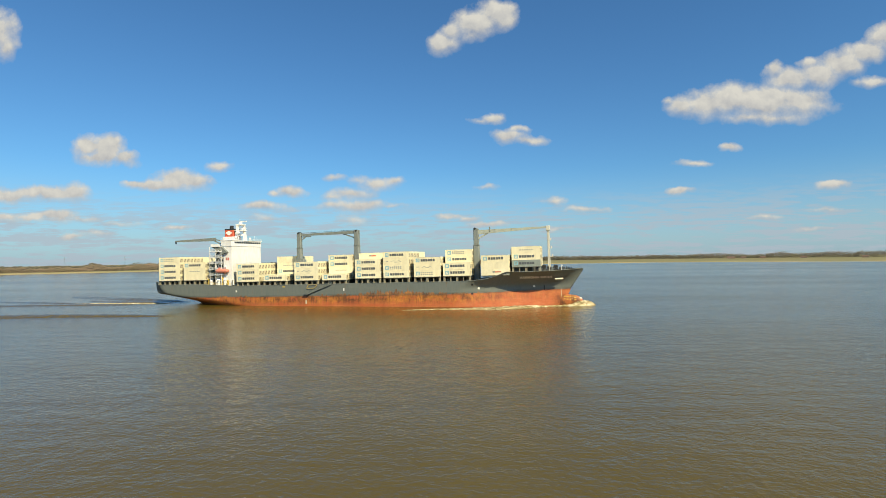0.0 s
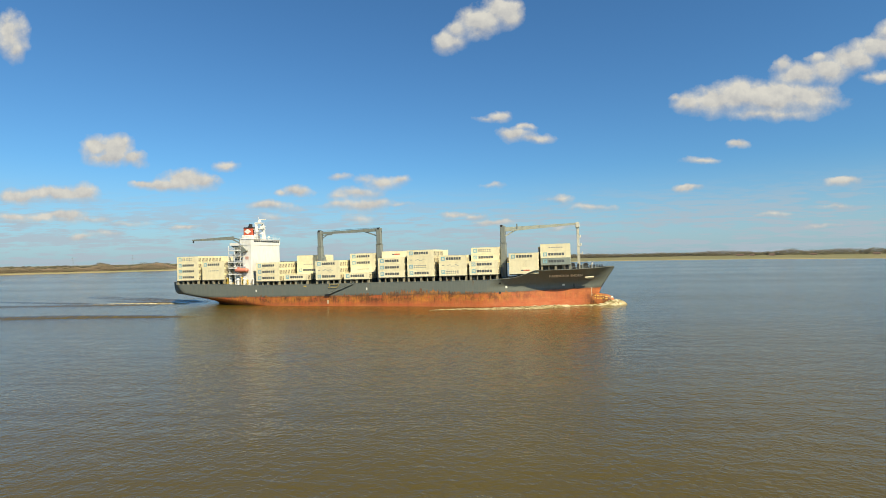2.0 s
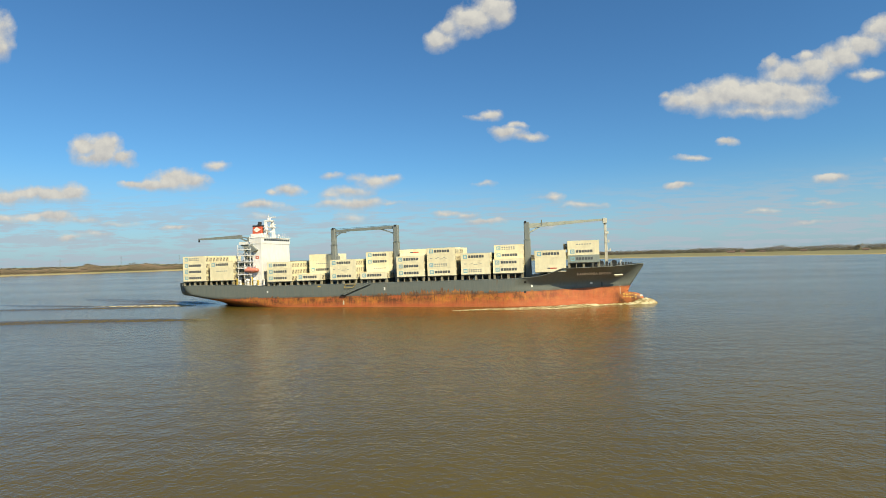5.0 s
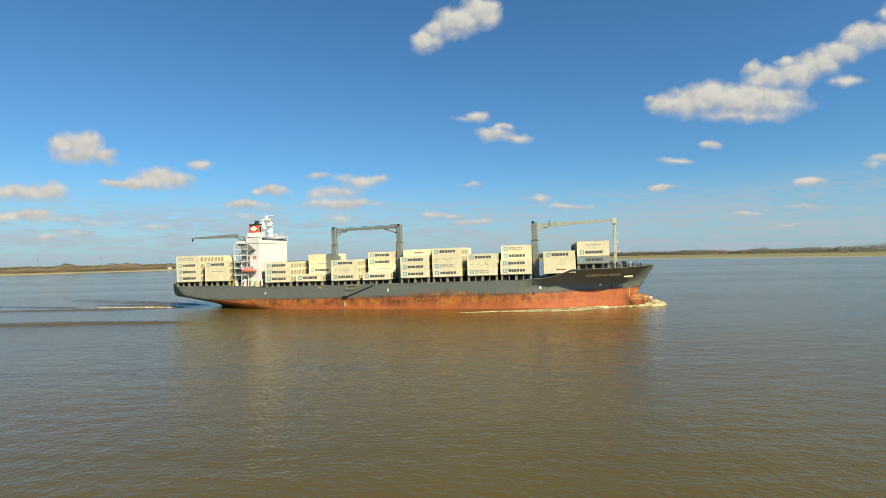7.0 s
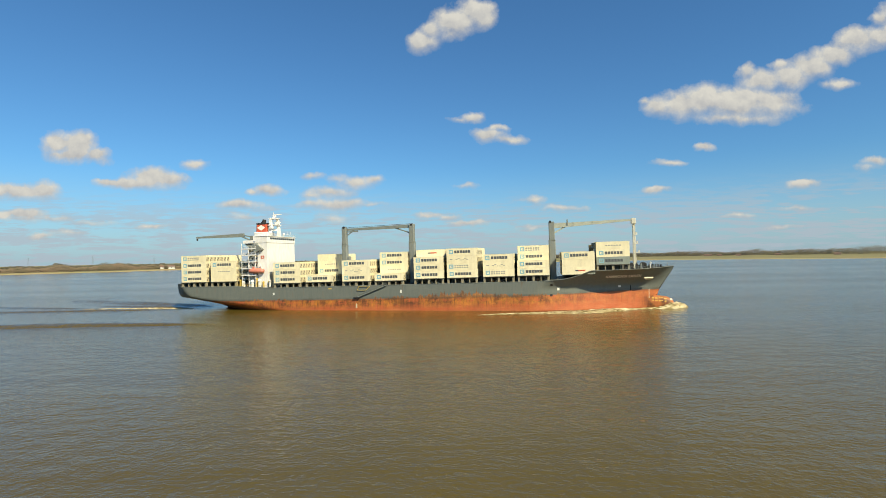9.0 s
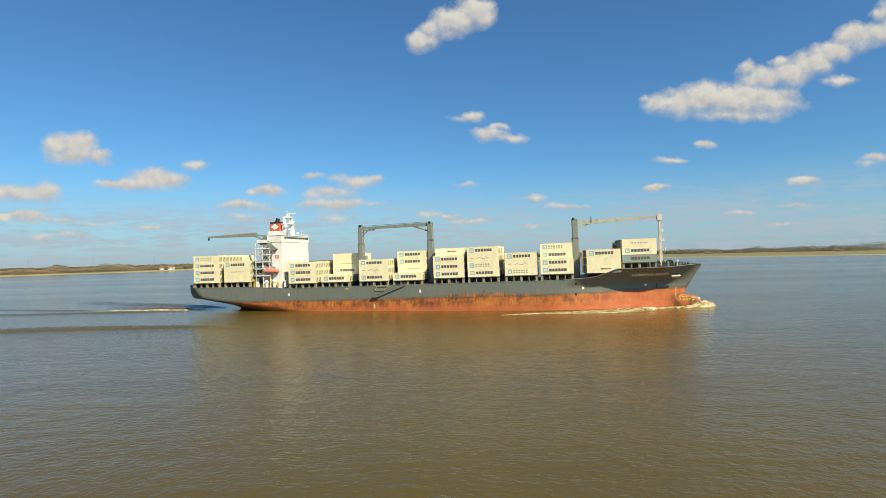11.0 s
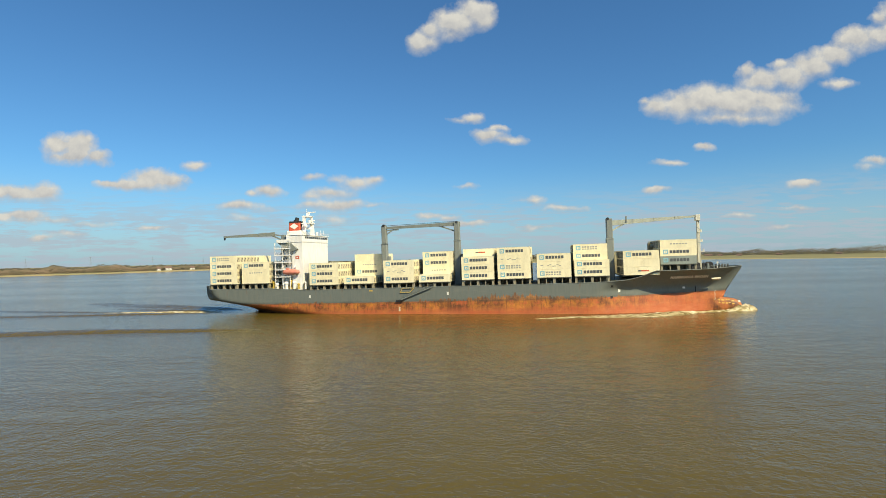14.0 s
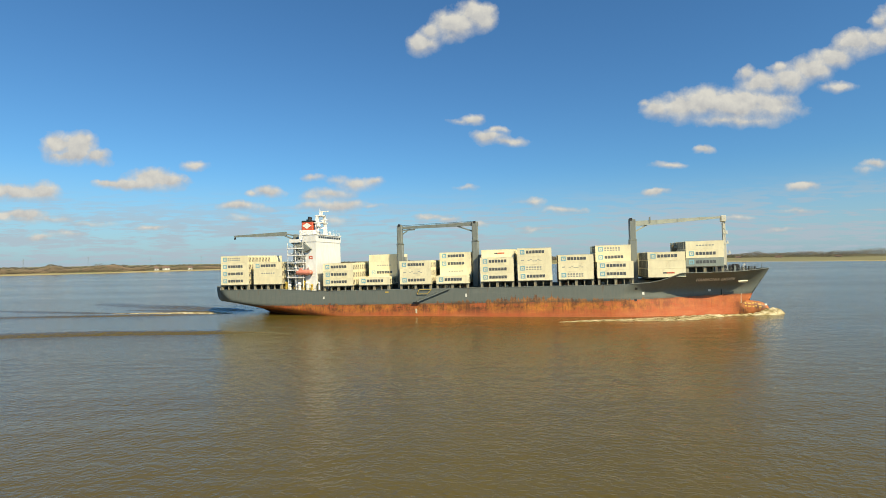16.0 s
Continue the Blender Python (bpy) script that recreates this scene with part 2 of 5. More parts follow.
def beam(bm, p, q, wide, high, wide2=None, high2=None):
    """A box girder from p to q, level across."""
    p, q = Vector(p), Vector(q)
    w = (q - p).normalized()
    side = Vector((0, 1, 0)) if abs(w.y) < 0.9 else Vector((1, 0, 0))
    upv = w.cross(side).normalized()
    side = upv.cross(w)
    rings = []
    for c, a, b in ((p, wide, high), (q, wide2 or wide, high2 or high)):
        rings.append([bm.verts.new(c + side * (sx * a / 2) + upv * (sz * b / 2)) for sx, sz in ((-1, -1), (1, -1), (1, 1), (-1, 1))])
    for i in range(4):
        j = (i + 1) % 4
        bm.faces.new((rings[0][i], rings[0][j], rings[1][j], rings[1][i]))
    bm.faces.new(rings[0][::-1])
    bm.faces.new(rings[1])


def empty(name):
    ob = new(name)
    ob.empty_display_size = 0.5
    return ob


# ---------------------------------------------------------------- materials
def material(name):
    m = bpy.data.materials.new(name)
    m.use_nodes = True
    n, l = m.node_tree.nodes, m.node_tree.links
    return m, n, l, n["Principled BSDF"]


def noise_node(n, l, vec, scale, detail=5.0, rough=0.6):
    t = n.new("ShaderNodeTexNoise")
    t.inputs["Scale"].default_value, t.inputs["Detail"].default_value, t.inputs["Roughness"].default_value = scale, detail, rough
    l.new(vec, t.inputs["Vector"])
    return t.outputs[0]


def ramp_node(n, l, fac, stops):
    r = n.new("ShaderNodeValToRGB")
    while len(r.color_ramp.elements) < len(stops):
        r.color_ramp.elements.new(0.5)
    for e, (p, c) in zip(r.color_ramp.elements, stops):
        e.position = p
        e.color = (*c, 1) if len(c) == 3 else c
    l.new(fac, r.inputs[0])
    return r.outputs[0]


def mix_node(n, l, fac, a, b, blend="MIX"):
    x = n.new("ShaderNodeMix")
    x.data_type, x.blend_type = "RGBA", blend
    for i, v in ((0, fac), (6, a), (7, b)):
        if isinstance(v, (int, float)):
            x.inputs[i].default_value = v
        elif isinstance(v, tuple):
            x.inputs[i].default_value = (*v, 1)
        else:
            l.new(v, x.inputs[i])
    return x.outputs[2]


def math_node(n, l, op, a, b, clamp=False):
    x = n.new("ShaderNodeMath")
    x.operation, x.use_clamp = op, clamp
    for i, v in enumerate((a, b)):
        if isinstance(v, (int, float)):
            x.inputs[i].default_value = v
        else:
            l.new(v, x.inputs[i])
    return x.outputs[0]


def map_node(n, l, value, a, b, lo=0.0, hi=1.0):
    x = n.new("ShaderNodeMapRange")
    for i, v in ((1, a), (2, b), (3, lo), (4, hi)):
        x.inputs[i].default_value = v
    l.new(value, x.inputs[0])
    return x.outputs[0]


def paint(name, colour, rough=0.5, metal=0.0, scale=0.6, dirt=(0.10, 0.07, 0.04), amount=0.35, streak=1.0, per_thing=0.0):
    """Weathered paint: broad fading, streaks of dirt that run down, fine grain."""
    m, n, l, bs = material(name)
    tc = n.new("ShaderNodeTexCoord")
    mp = n.new("ShaderNodeMapping")
    mp.inputs["Scale"].default_value = (1, 1, 1.0 / (1 + 4 * streak))
    l.new(tc.outputs["Object"], mp.inputs["Vector"])
    vec = mp.outputs[0]
    if per_thing:
        oi = n.new("ShaderNodeObjectInfo")
        cx = n.new("ShaderNodeVectorMath")
        cx.operation = "ADD"
        sc = n.new("ShaderNodeVectorMath")
        sc.operation = "SCALE"
        sc.inputs[0].default_value = (37, 53, 71)
        l.new(oi.outputs["Random"], sc.inputs["Scale"])
        l.new(vec, cx.inputs[0])
        l.new(sc.outputs[0], cx.inputs[1])
        vec = cx.outputs[0]
    broad = noise_node(n, l, vec, scale, 4.0)
    fine = noise_node(n, l, vec, scale * 9, 5.0)
    c = mix_node(n, l, map_node(n, l, broad, 0.3, 0.7), colour, tuple(v * 0.82 for v in colour))
    if per_thing:
        c = mix_node(n, l, map_node(n, l, oi.outputs["Random"], 0, 1, 0, per_thing), c, (0.62, 0.52, 0.30))
    spots = math_node(n, l, "MULTIPLY", map_node(n, l, fine, 0.52, 0.78), map_node(n, l, broad, 0.42, 0.66))
    c = mix_node(n, l, math_node(n, l, "MULTIPLY", spots, amount * 2.0, True), c, dirt)
    l.new(c, bs.inputs["Base Color"])
    l.new(map_node(n, l, fine, 0.3, 0.7, rough - 0.1, rough + 0.12), bs.inputs["Roughness"])
    bs.inputs["Metallic"].default_value = metal
    bu = n.new("ShaderNodeBump")
    bu.inputs["Strength"].default_value, bu.inputs["Distance"].default_value = 0.25, 0.02
    l.new(fine, bu.inputs["Height"])
    l.new(bu.outputs[0], bs.inputs["Normal"])
    return m


def hull_paint():
    """Grey-green topsides over a worn orange-red boot, with rust that creeps up and runs down."""
    m, n, l, bs = material("hull_paint")
    tc = n.new("ShaderNodeTexCoord")
    sp = n.new("ShaderNodeSeparateXYZ")
    l.new(tc.outputs["Object"], sp.inputs[0])
    z = sp.outputs[2]
    st = n.new("ShaderNodeMapping")
    st.inputs["Scale"].default_value = (1.0, 1.0, 0.16)
    l.new(tc.outputs["Object"], st.inputs["Vector"])
    runs = noise_node(n, l, st.outputs[0], 0.8, 6.0, 0.65)
    ln = n.new("ShaderNodeMapping")
    ln.inputs["Scale"].default_value = (0.22, 1.0, 1.6)
    l.new(tc.outputs["Object"], ln.inputs["Vector"])
    bands = noise_node(n, l, ln.outputs[0], 0.5, 6.0, 0.7)
    fine = noise_node(n, l, tc.outputs["Object"], 2.2, 6.0, 0.65)
    big = noise_node(n, l, tc.outputs["Object"], 0.045, 3.0)
    grey = mix_node(n, l, map_node(n, l, runs, 0.3, 0.75), (0.122, 0.139, 0.126), (0.162, 0.178, 0.156))
    grey = mix_node(n, l, map_node(n, l, bands, 0.55, 0.75, 0.0, 0.45), grey, (0.20, 0.21, 0.185))
    red = mix_node(n, l, map_node(n, l, bands, 0.35, 0.7), (0.46, 0.105, 0.032), (0.56, 0.175, 0.068))
    rm = n.new("ShaderNodeMapping")
    rm.inputs["Scale"].default_value = (0.5, 1.0, 0.45)
    l.new(tc.outputs["Object"], rm.inputs["Vector"])
    blot = noise_node(n, l, rm.outputs[0], 0.42, 7.0, 0.72)
    rust = mix_node(n, l, map_node(n, l, blot, 0.36, 0.60), (0.60, 0.225, 0.030), (0.11, 0.040, 0.014))
    sm = n.new("ShaderNodeMapping")
    sm.inputs["Scale"].default_value = (1.0, 1.0, 0.10)
    l.new(tc.outputs["Object"], sm.inputs["Vector"])
    thin = noise_node(n, l, sm.outputs[0], 1.5, 4.0, 0.7)
    rust = mix_node(n, l, map_node(n, l, thin, 0.52, 0.66, 0.0, 0.75), rust, (0.075, 0.032, 0.014))
    mid = math_node(n, l, "MULTIPLY", map_node(n, l, sp.outputs[0], -110, -40), map_node(n, l, sp.outputs[0], 92, 66))
    worn = math_node(n, l, "MULTIPLY", map_node(n, l, math_node(n, l, "ADD", runs, bands), 0.78, 1.02), map_node(n, l, z, 0.4, 2.8, 0.25, 1.0))
    wear = math_node(n, l, "MAXIMUM", map_node(n, l, mid, 0, 1, 0.35, 0.95), math_node(n, l, "MULTIPLY", map_node(n, l, sp.outputs[0], 103, 110), map_node(n, l, z, 3.6, 2.4)))
    worn = math_node(n, l, "MULTIPLY", worn, wear)
    bow = math_node(n, l, "MULTIPLY", map_node(n, l, sp.outputs[0], 103, 109), map_node(n, l, z, 4.2, 2.6))
    worn = math_node(n, l, "MAXIMUM", worn, math_node(n, l, "MULTIPLY", bow, map_node(n, l, blot, 0.40, 0.52, 0.35, 0.95)))
    red = mix_node(n, l, worn, red, rust)
    # rust climbs above the paint line by an uneven height
    climb = math_node(n, l, "MULTIPLY", math_node(n, l, "MULTIPLY", map_node(n, l, runs, 0.42, 0.75, 0, 2.6), map_node(n, l, big, 0.42, 0.62)), mid)
    # a scraped stretch amidships where the rust has climbed highest
    scrape = math_node(n, l, "MULTIPLY", map_node(n, l, sp.outputs[0], 14, 30), map_node(n, l, sp.outputs[0], 56, 44))
    climb = math_node(n, l, "ADD", climb, math_node(n, l, "MULTIPLY", scrape, map_node(n, l, thin, 0.40, 0.66, 0.2, 2.4)))
    edge = math_node(n, l, "ADD", 4.72, math_node(n, l, "MULTIPLY", math_node(n, l, "SUBTRACT", fine, 0.5), 0.5))
    over = map_node(n, l, math_node(n, l, "SUBTRACT", math_node(n, l, "ADD", edge, climb), z), 0.0, 0.35)
    grey = mix_node(n, l, math_node(n, l, "MULTIPLY", over, 0.8), grey, rust)
    fwd = n.new("ShaderNodeMath")
    fwd.operation = "MULTIPLY"
    l.new(map_node(n, l, sp.outputs[0], 62, 100), fwd.inputs[0])
    fwd.inputs[1].default_value = 0.9
    line = math_node(n, l, "ADD", edge, fwd.outputs[0])
    below = map_node(n, l, math_node(n, l, "SUBTRACT", line, z), -0.06, 0.06)
    c = mix_node(n, l, below, grey, red)
    # grime and scraped primer along the paint line
    grime = math_node(n, l, "MULTIPLY", map_node(n, l, math_node(n, l, "SUBTRACT", z, line), 1.1, -0.1), map_node(n, l, math_node(n, l, "SUBTRACT", z, line), -0.7, -0.1))
    grime = math_node(n, l, "MULTIPLY", grime, map_node(n, l, bands, 0.40, 0.62, 0.15, 0.85))
    c = mix_node(n, l, grime, c, (0.070, 0.052, 0.036))
    drip = math_node(n, l, "MULTIPLY", map_node(n, l, runs, 0.57, 0.70), map_node(n, l, z, 4.5, 10.5, 0.15, 0.6))
    c = mix_node(n, l, drip, c, (0.13, 0.075, 0.04))
    l.new(c, bs.inputs["Base Color"])
    l.new(map_node(n, l, fine, 0.3, 0.7, 0.45, 0.7), bs.inputs["Roughness"])
    bu = n.new("ShaderNodeBump")
    bu.inputs["Strength"].default_value, bu.inputs["Distance"].default_value = 0.35, 0.06
    l.new(math_node(n, l, "ADD", fine, bands), bu.inputs["Height"])
    l.new(bu.outputs[0], bs.inputs["Normal"])
    return m


def water_look():
    """Silty river water: brown body, sky in its ripples."""
    m, n, l, bs = material("river_water")
    ge = n.new("ShaderNodeTexCoord")
    pos = ge.outputs["Object"]
    a = n.new("ShaderNodeMapping")
    a.inputs["Rotation"].default_value = (0, 0, radians(20))
    a.inputs["Scale"].default_value = (0.85, 1.0, 1.0)
    l.new(pos, a.inputs["Vector"])
    ripple = noise_node(n, l, a.outputs[0], 1.3, 2.0, 0.45)
    wave = noise_node(n, l, a.outputs[0], 0.30, 3.0, 0.5)
    b = n.new("ShaderNodeMapping")
    b.inputs["Rotation"].default_value = (0, 0, radians(-6))
    b.inputs["Scale"].default_value = (0.18, 1.0, 1.0)
    l.new(pos, b.inputs["Vector"])
    swell = noise_node(n, l, b.outputs[0], 0.050, 4.0, 0.55)
    patch = noise_node(n, l, b.outputs[0], 0.012, 4.0, 0.6)
    base = mix_node(n, l, map_node(n, l, patch, 0.3, 0.7), WATER_A, WATER_B)
    l.new(base, bs.inputs["Base Color"])
    bs.inputs["IOR"].default_value = 1.33
    bs.inputs["Specular IOR Level"].default_value = 0.33
    l.new(map_node(n, l, patch, 0.35, 0.7, 0.11, 0.18), bs.inputs["Roughness"])
    h = math_node(n, l, "ADD", math_node(n, l, "MULTIPLY", ripple, 0.27), math_node(n, l, "MULTIPLY", wave, 0.55))
    h = math_node(n, l, "ADD", h, math_node(n, l, "MULTIPLY", swell, 1.3))
    chop = noise_node(n, l, a.outputs[0], 3.2, 2.0, 0.5)
    h = math_node(n, l, "ADD", h, math_node(n, l, "MULTIPLY", chop, 0.085))
    bu = n.new("ShaderNodeBump")
    bu.inputs["Distance"].default_value = 1.0
    l.new(map_node(n, l, patch, 0.35, 0.65, 0.30, 0.52), bu.inputs["Strength"])
    l.new(h, bu.inputs["Height"])
    l.new(bu.outputs[0], bs.inputs["Normal"])
    return m


WATER_A, WATER_B = (0.083, 0.061, 0.011), (0.104, 0.077, 0.015)


def foam_look():
    m, n, l, bs = material("river_foam")
    ge = n.new("ShaderNodeTexCoord")
    mp = n.new("ShaderNodeMapping")
    mp.inputs["Scale"].default_value = (0.45, 1, 1)
    l.new(ge.outputs["Object"], mp.inputs["Vector"])
    a = noise_node(n, l, mp.outputs[0], 0.9, 6.0, 0.7)
    c = ramp_node(n, l, a, [(0.40, WATER_B), (0.52, (0.40, 0.32, 0.16)), (0.66, (0.80, 0.74, 0.54))])
    l.new(c, bs.inputs["Base Color"])
    bs.inputs["IOR"].default_value = 1.33
    l.new(map_node(n, l, a, 0.40, 0.56, 0.16, 0.75), bs.inputs["Roughness"])
    bu = n.new("ShaderNodeBump")
    bu.inputs["Strength"].default_value, bu.inputs["Distance"].default_value = 0.8, 0.3
    l.new(a, bu.inputs["Height"])
    l.new(bu.outputs[0], bs.inputs["Normal"])
    return m


def ground_look(name, low, high, scale):
    m, n, l, bs = material(name)
    ge = n.new("ShaderNodeNewGeometry")
    mp = n.new("ShaderNodeMapping")
    mp.inputs["Scale"].default_value = (0.35, 1, 1)
    l.new(ge.outputs["Position"], mp.inputs["Vector"])
    a = noise_node(n, l, mp.outputs[0], scale, 6.0, 0.65)
    b = noise_node(n, l, mp.outputs[0], scale * 14, 4.0, 0.6)
    c = mix_node(n, l, map_node(n, l, a, 0.35, 0.65), low, high)
    c = mix_node(n, l, map_node(n, l, b, 0.45, 0.75, 0, 0.4), c, tuple(v * 0.55 for v in low))
    l.new(c, bs.inputs["Base Color"])
    bs.inputs["Roughness"].default_value = 0.95
    return m


def crown_look(name, a, b):
    m, n, l, bs = material(name)
    ge = n.new("ShaderNodeNewGeometry")
    c = mix_node(n, l, ge.outputs["Random Per Island"], a, b)
    big = noise_node(n, l, ge.outputs["Position"], 0.012, 3.0)
    c = mix_node(n, l, map_node(n, l, big, 0.4, 0.65, 0, 0.7), c, (0.090, 0.088, 0.045))
    l.new(c, bs.inputs["Base Color"])
    bs.inputs["Roughness"].default_value = 0.9
    return m


HULL = hull_paint()
WATER = water_look()
FOAM = foam_look()
WHITE = paint("white_ship_paint", (0.82, 0.81, 0.77), 0.45, amount=0.04, streak=0.3, dirt=(0.45, 0.33, 0.18))
REEFER = paint("white_container_paint", (0.92, 0.84, 0.57), 0.5, amount=0.22, dirt=(0.42, 0.28, 0.10), per_thing=0.24, streak=0.5)
BROWNBOX = paint("brown_container_paint", (0.22, 0.17, 0.09), 0.6, amount=0.4)
GREENBOX = paint("grey_green_container_paint", (0.30, 0.34, 0.30), 0.5, amount=0.2, streak=0.5)
STEEL = paint("grey_crane_paint", (0.21, 0.23, 0.21), 0.5, amount=0.3, streak=0.8)
PALE = paint("pale_mast_paint", (0.62, 0.60, 0.50), 0.5, amount=0.25, dirt=(0.30, 0.17, 0.07))
DECKPAINT = paint("deck_paint", (0.15, 0.16, 0.13), 0.7, amount=0.5, dirt=(0.16, 0.07, 0.03))
PEDESTAL = paint("pale_pedestal_paint", (0.34, 0.31, 0.21), 0.6, amount=0.5, dirt=(0.14, 0.06, 0.025))
RUSTY = paint("rusty_gear_paint", (0.20, 0.095, 0.04), 0.75, amount=0.5)
COAMING = paint("coaming_paint", (0.11, 0.105, 0.08), 0.6, amount=0.5, dirt=(0.12, 0.06, 0.03))
DARK = paint("black_machinery", (0.022, 0.022, 0.022), 0.6, amount=0.2)
UNIT = paint("cooling_unit_grey", (0.55, 0.49, 0.33), 0.6, amount=0.4)
LETTER = paint("dark_lettering", (0.095, 0.105, 0.11), 0.5, amount=0.05)
SKYBLUE = paint("pale_blue_emblem", (0.26, 0.52, 0.62), 0.5, amount=0.05)
SCRIPT = paint("faded_script_paint", (0.36, 0.36, 0.32), 0.5, amount=0.05)
REDMARK = paint("red_mark_paint", (0.58, 0.10, 0.045), 0.5, amount=0.1)
BOAT = paint("orange_boat_shell", (0.70, 0.25, 0.17), 0.4, amount=0.1)
OCHRE = paint("worn_ochre_mark_paint", (0.72, 0.43, 0.06), 0.6, amount=0.5, dirt=(0.40, 0.12, 0.03))
YELLOW = paint("yellow_fitting_paint", (0.62, 0.43, 0.08), 0.5, amount=0.3)
MARK = paint("white_mark_paint", (0.78, 0.77, 0.70), 0.5, amount=0.1)
TRANSOM = paint("pale_anchor_paint", (0.64, 0.60, 0.45), 0.5, amount=0.25)
GLASS, _n, _l, _b = material("dark_window_glass")
_b.inputs["Base Color"].default_value = (0.02, 0.025, 0.03, 1)
_b.inputs["Roughness"].default_value = 0.06
SAND = ground_look("dry_reed_and_sand", (0.40, 0.30, 0.13), (0.30, 0.27, 0.11), 0.010)
MEADOW = ground_look("spring_meadow", (0.15, 0.15, 0.05), (0.24, 0.20, 0.08), 0.006)
DARKWOODS = crown_look("dark_far_crowns", (0.085, 0.070, 0.050), (0.065, 0.056, 0.040))
WOODS = crown_look("bare_spring_crowns", (0.195, 0.140, 0.092), (0.155, 0.115, 0.076))
JIBGREY = paint("pale_grey_jib_paint", (0.36, 0.38, 0.32), 0.5, amount=0.3)
# aft door colour darkened to hold the ends' shade, with dirt spots over it
DOORS = paint("grimy_container_door_paint", (0.27, 0.26, 0.20), 0.6, amount=0.4)
FAN = paint("fan_grille_grey", (0.20, 0.18, 0.13), 0.6, amount=0.3)
BRICK = paint("far_house_wall", (0.42, 0.30, 0.22), 0.8, scale=0.3)
PLASTER = paint("far_house_plaster", (0.72, 0.70, 0.64), 0.8, scale=0.3)
ROOF = paint("far_roof_tile", (0.17, 0.11, 0.085), 0.8, scale=0.3)

# ---------------------------------------------------------------- river and far shore
bm = bmesh.new()
ring = [0, 30, 60, 120, 240, 480, 960, 1900, 4900]
seg = 72
prev = None
for r in ring:
    row = [bm.verts.new((r * math.sin(2 * math.pi * i / seg), r * math.cos(2 * math.pi * i / seg), 0)) for i in range(seg)] if r else [bm.verts.new((0, 0, 0))]
    if prev:
        for i in range(seg):
            j = (i + 1) % seg
            if len(prev) == 1:
                bm.faces.new((prev[0], row[j], row[i]))
            else:
                bm.faces.new((prev[i], prev[j], row[j], row[i]))
    prev = row
river = part("water", bm, WATER)
tagged(river, "wide silty brown river with wind ripples", "river", kind="structure")


def shore(az):
    """Distance of the far water's edge by bearing in degrees from straight ahead; a near bank closes the river behind."""
    a = abs((az + 180) % 360 - 180)
    if a > 100:
        return 260.0
    far = 1480 - 130 * math.exp(-((az + 38) / 12.0) ** 2) + 140 * math.exp(-((az - 22) / 14.0) ** 2)
    far += 18 * noise.noise((az * 0.35, 3.1, 0)) + 8 * noise.noise((az * 1.7, 9.1, 0))
    return far if a < 75 else far + (260 - far) * (a - 75) / 25


def polar(az, r, z):
    return Vector((r * math.sin(radians(az)), r * math.cos(radians(az)), z))


bm = bmesh.new()
profile = [(-6, -0.6), (4, 0.5), (16, 1.3), (34, 2.2), (70, 2.4), (74, 2.6), (150, 2.6), (300, 3.0), (900, 4.0), (3000, 5.0)]
cols = []
azs = [i * 0.75 - 180 for i in range(480)]
for az in azs:
    cols.append([bm.verts.new(polar(az, shore(az) + dr, z * (1 + 0.25 * noise.noise((az * 0.9, dr * 0.01, 1.0))))) for dr, z in profile])
for i in range(len(azs)):
    j = (i + 1) % len(azs)
    for k in range(len(profile) - 1):
        f = bm.faces.new((cols[i][k], cols[j][k], cols[j][k + 1], cols[i][k + 1]))
        a = (azs[i] + 180) % 360 - 180
        f.material_index = 0 if profile[k][0] < (30 if a < 0 else 14) else 1
bank = part("ground", bm, [SAND, MEADOW])
tagged(bank, "low far river bank of dry reeds, sand and meadow", "river bank", kind="structure")

rng = random.Random(7)


def crown(verts, faces, at, wide, high, count):
    """A bare or budding tree far off: a thin trunk and a ragged crown of small tilted flakes."""
    for _ in range(count):
        a, u, v = rng.uniform(0, 6.283), rng.random() ** 0.5, rng.random() ** 0.8 * 0.96 + 0.03
        k = wide * u * (0.35 + 0.95 * math.sin(math.pi * min(1.0, v * 0.85 + 0.1)))
        c = at + Vector((math.cos(a) * k, math.sin(a) * k, high * v))
        s = rng.uniform(0.8, 1.7)
        d = (Vector((0.3, -0.6, 0.6)) + 0.25 * Vector((rng.uniform(-1, 1), rng.uniform(-1, 1), rng.uniform(-1, 1)))).normalized()
        e = d.orthogonal().normalized()
        g = d.cross(e)
        i = len(verts)
        verts += [c + e * s, c + g * s * 1.2, c - e * s * 0.9, c - g * s]
        faces.append((i, i + 1, i + 2, i + 3))


def tree_height(az):
    """Height of the belt of trees along the far bank, by bearing."""
    h = 10.8 + 4.0 * noise.noise((az * 0.55, 0.3, 0)) + 3.0 * noise.noise((az * 1.9, 5.3, 0))
    for c, w, k in ((-39.6, 0.8, 4), (-36.6, 0.8, 11), (-32.3, 1.2, 11), (-29.4, 1.0, 4), (-26.0, 0.8, 3), (24.5, 1.6, 4), (30.6, 0.9, 8), (34.5, 1.0, 5), (39.5, 2.6, 11), (44.0, 4.0, 11), (-46, 4.0, 7)):
        h += k * math.exp(-((az - c) / w) ** 2)
    return max(h, 5.0) * (0.90 if az > 8 else 0.70) + (7.5 if az > 8 else 0)


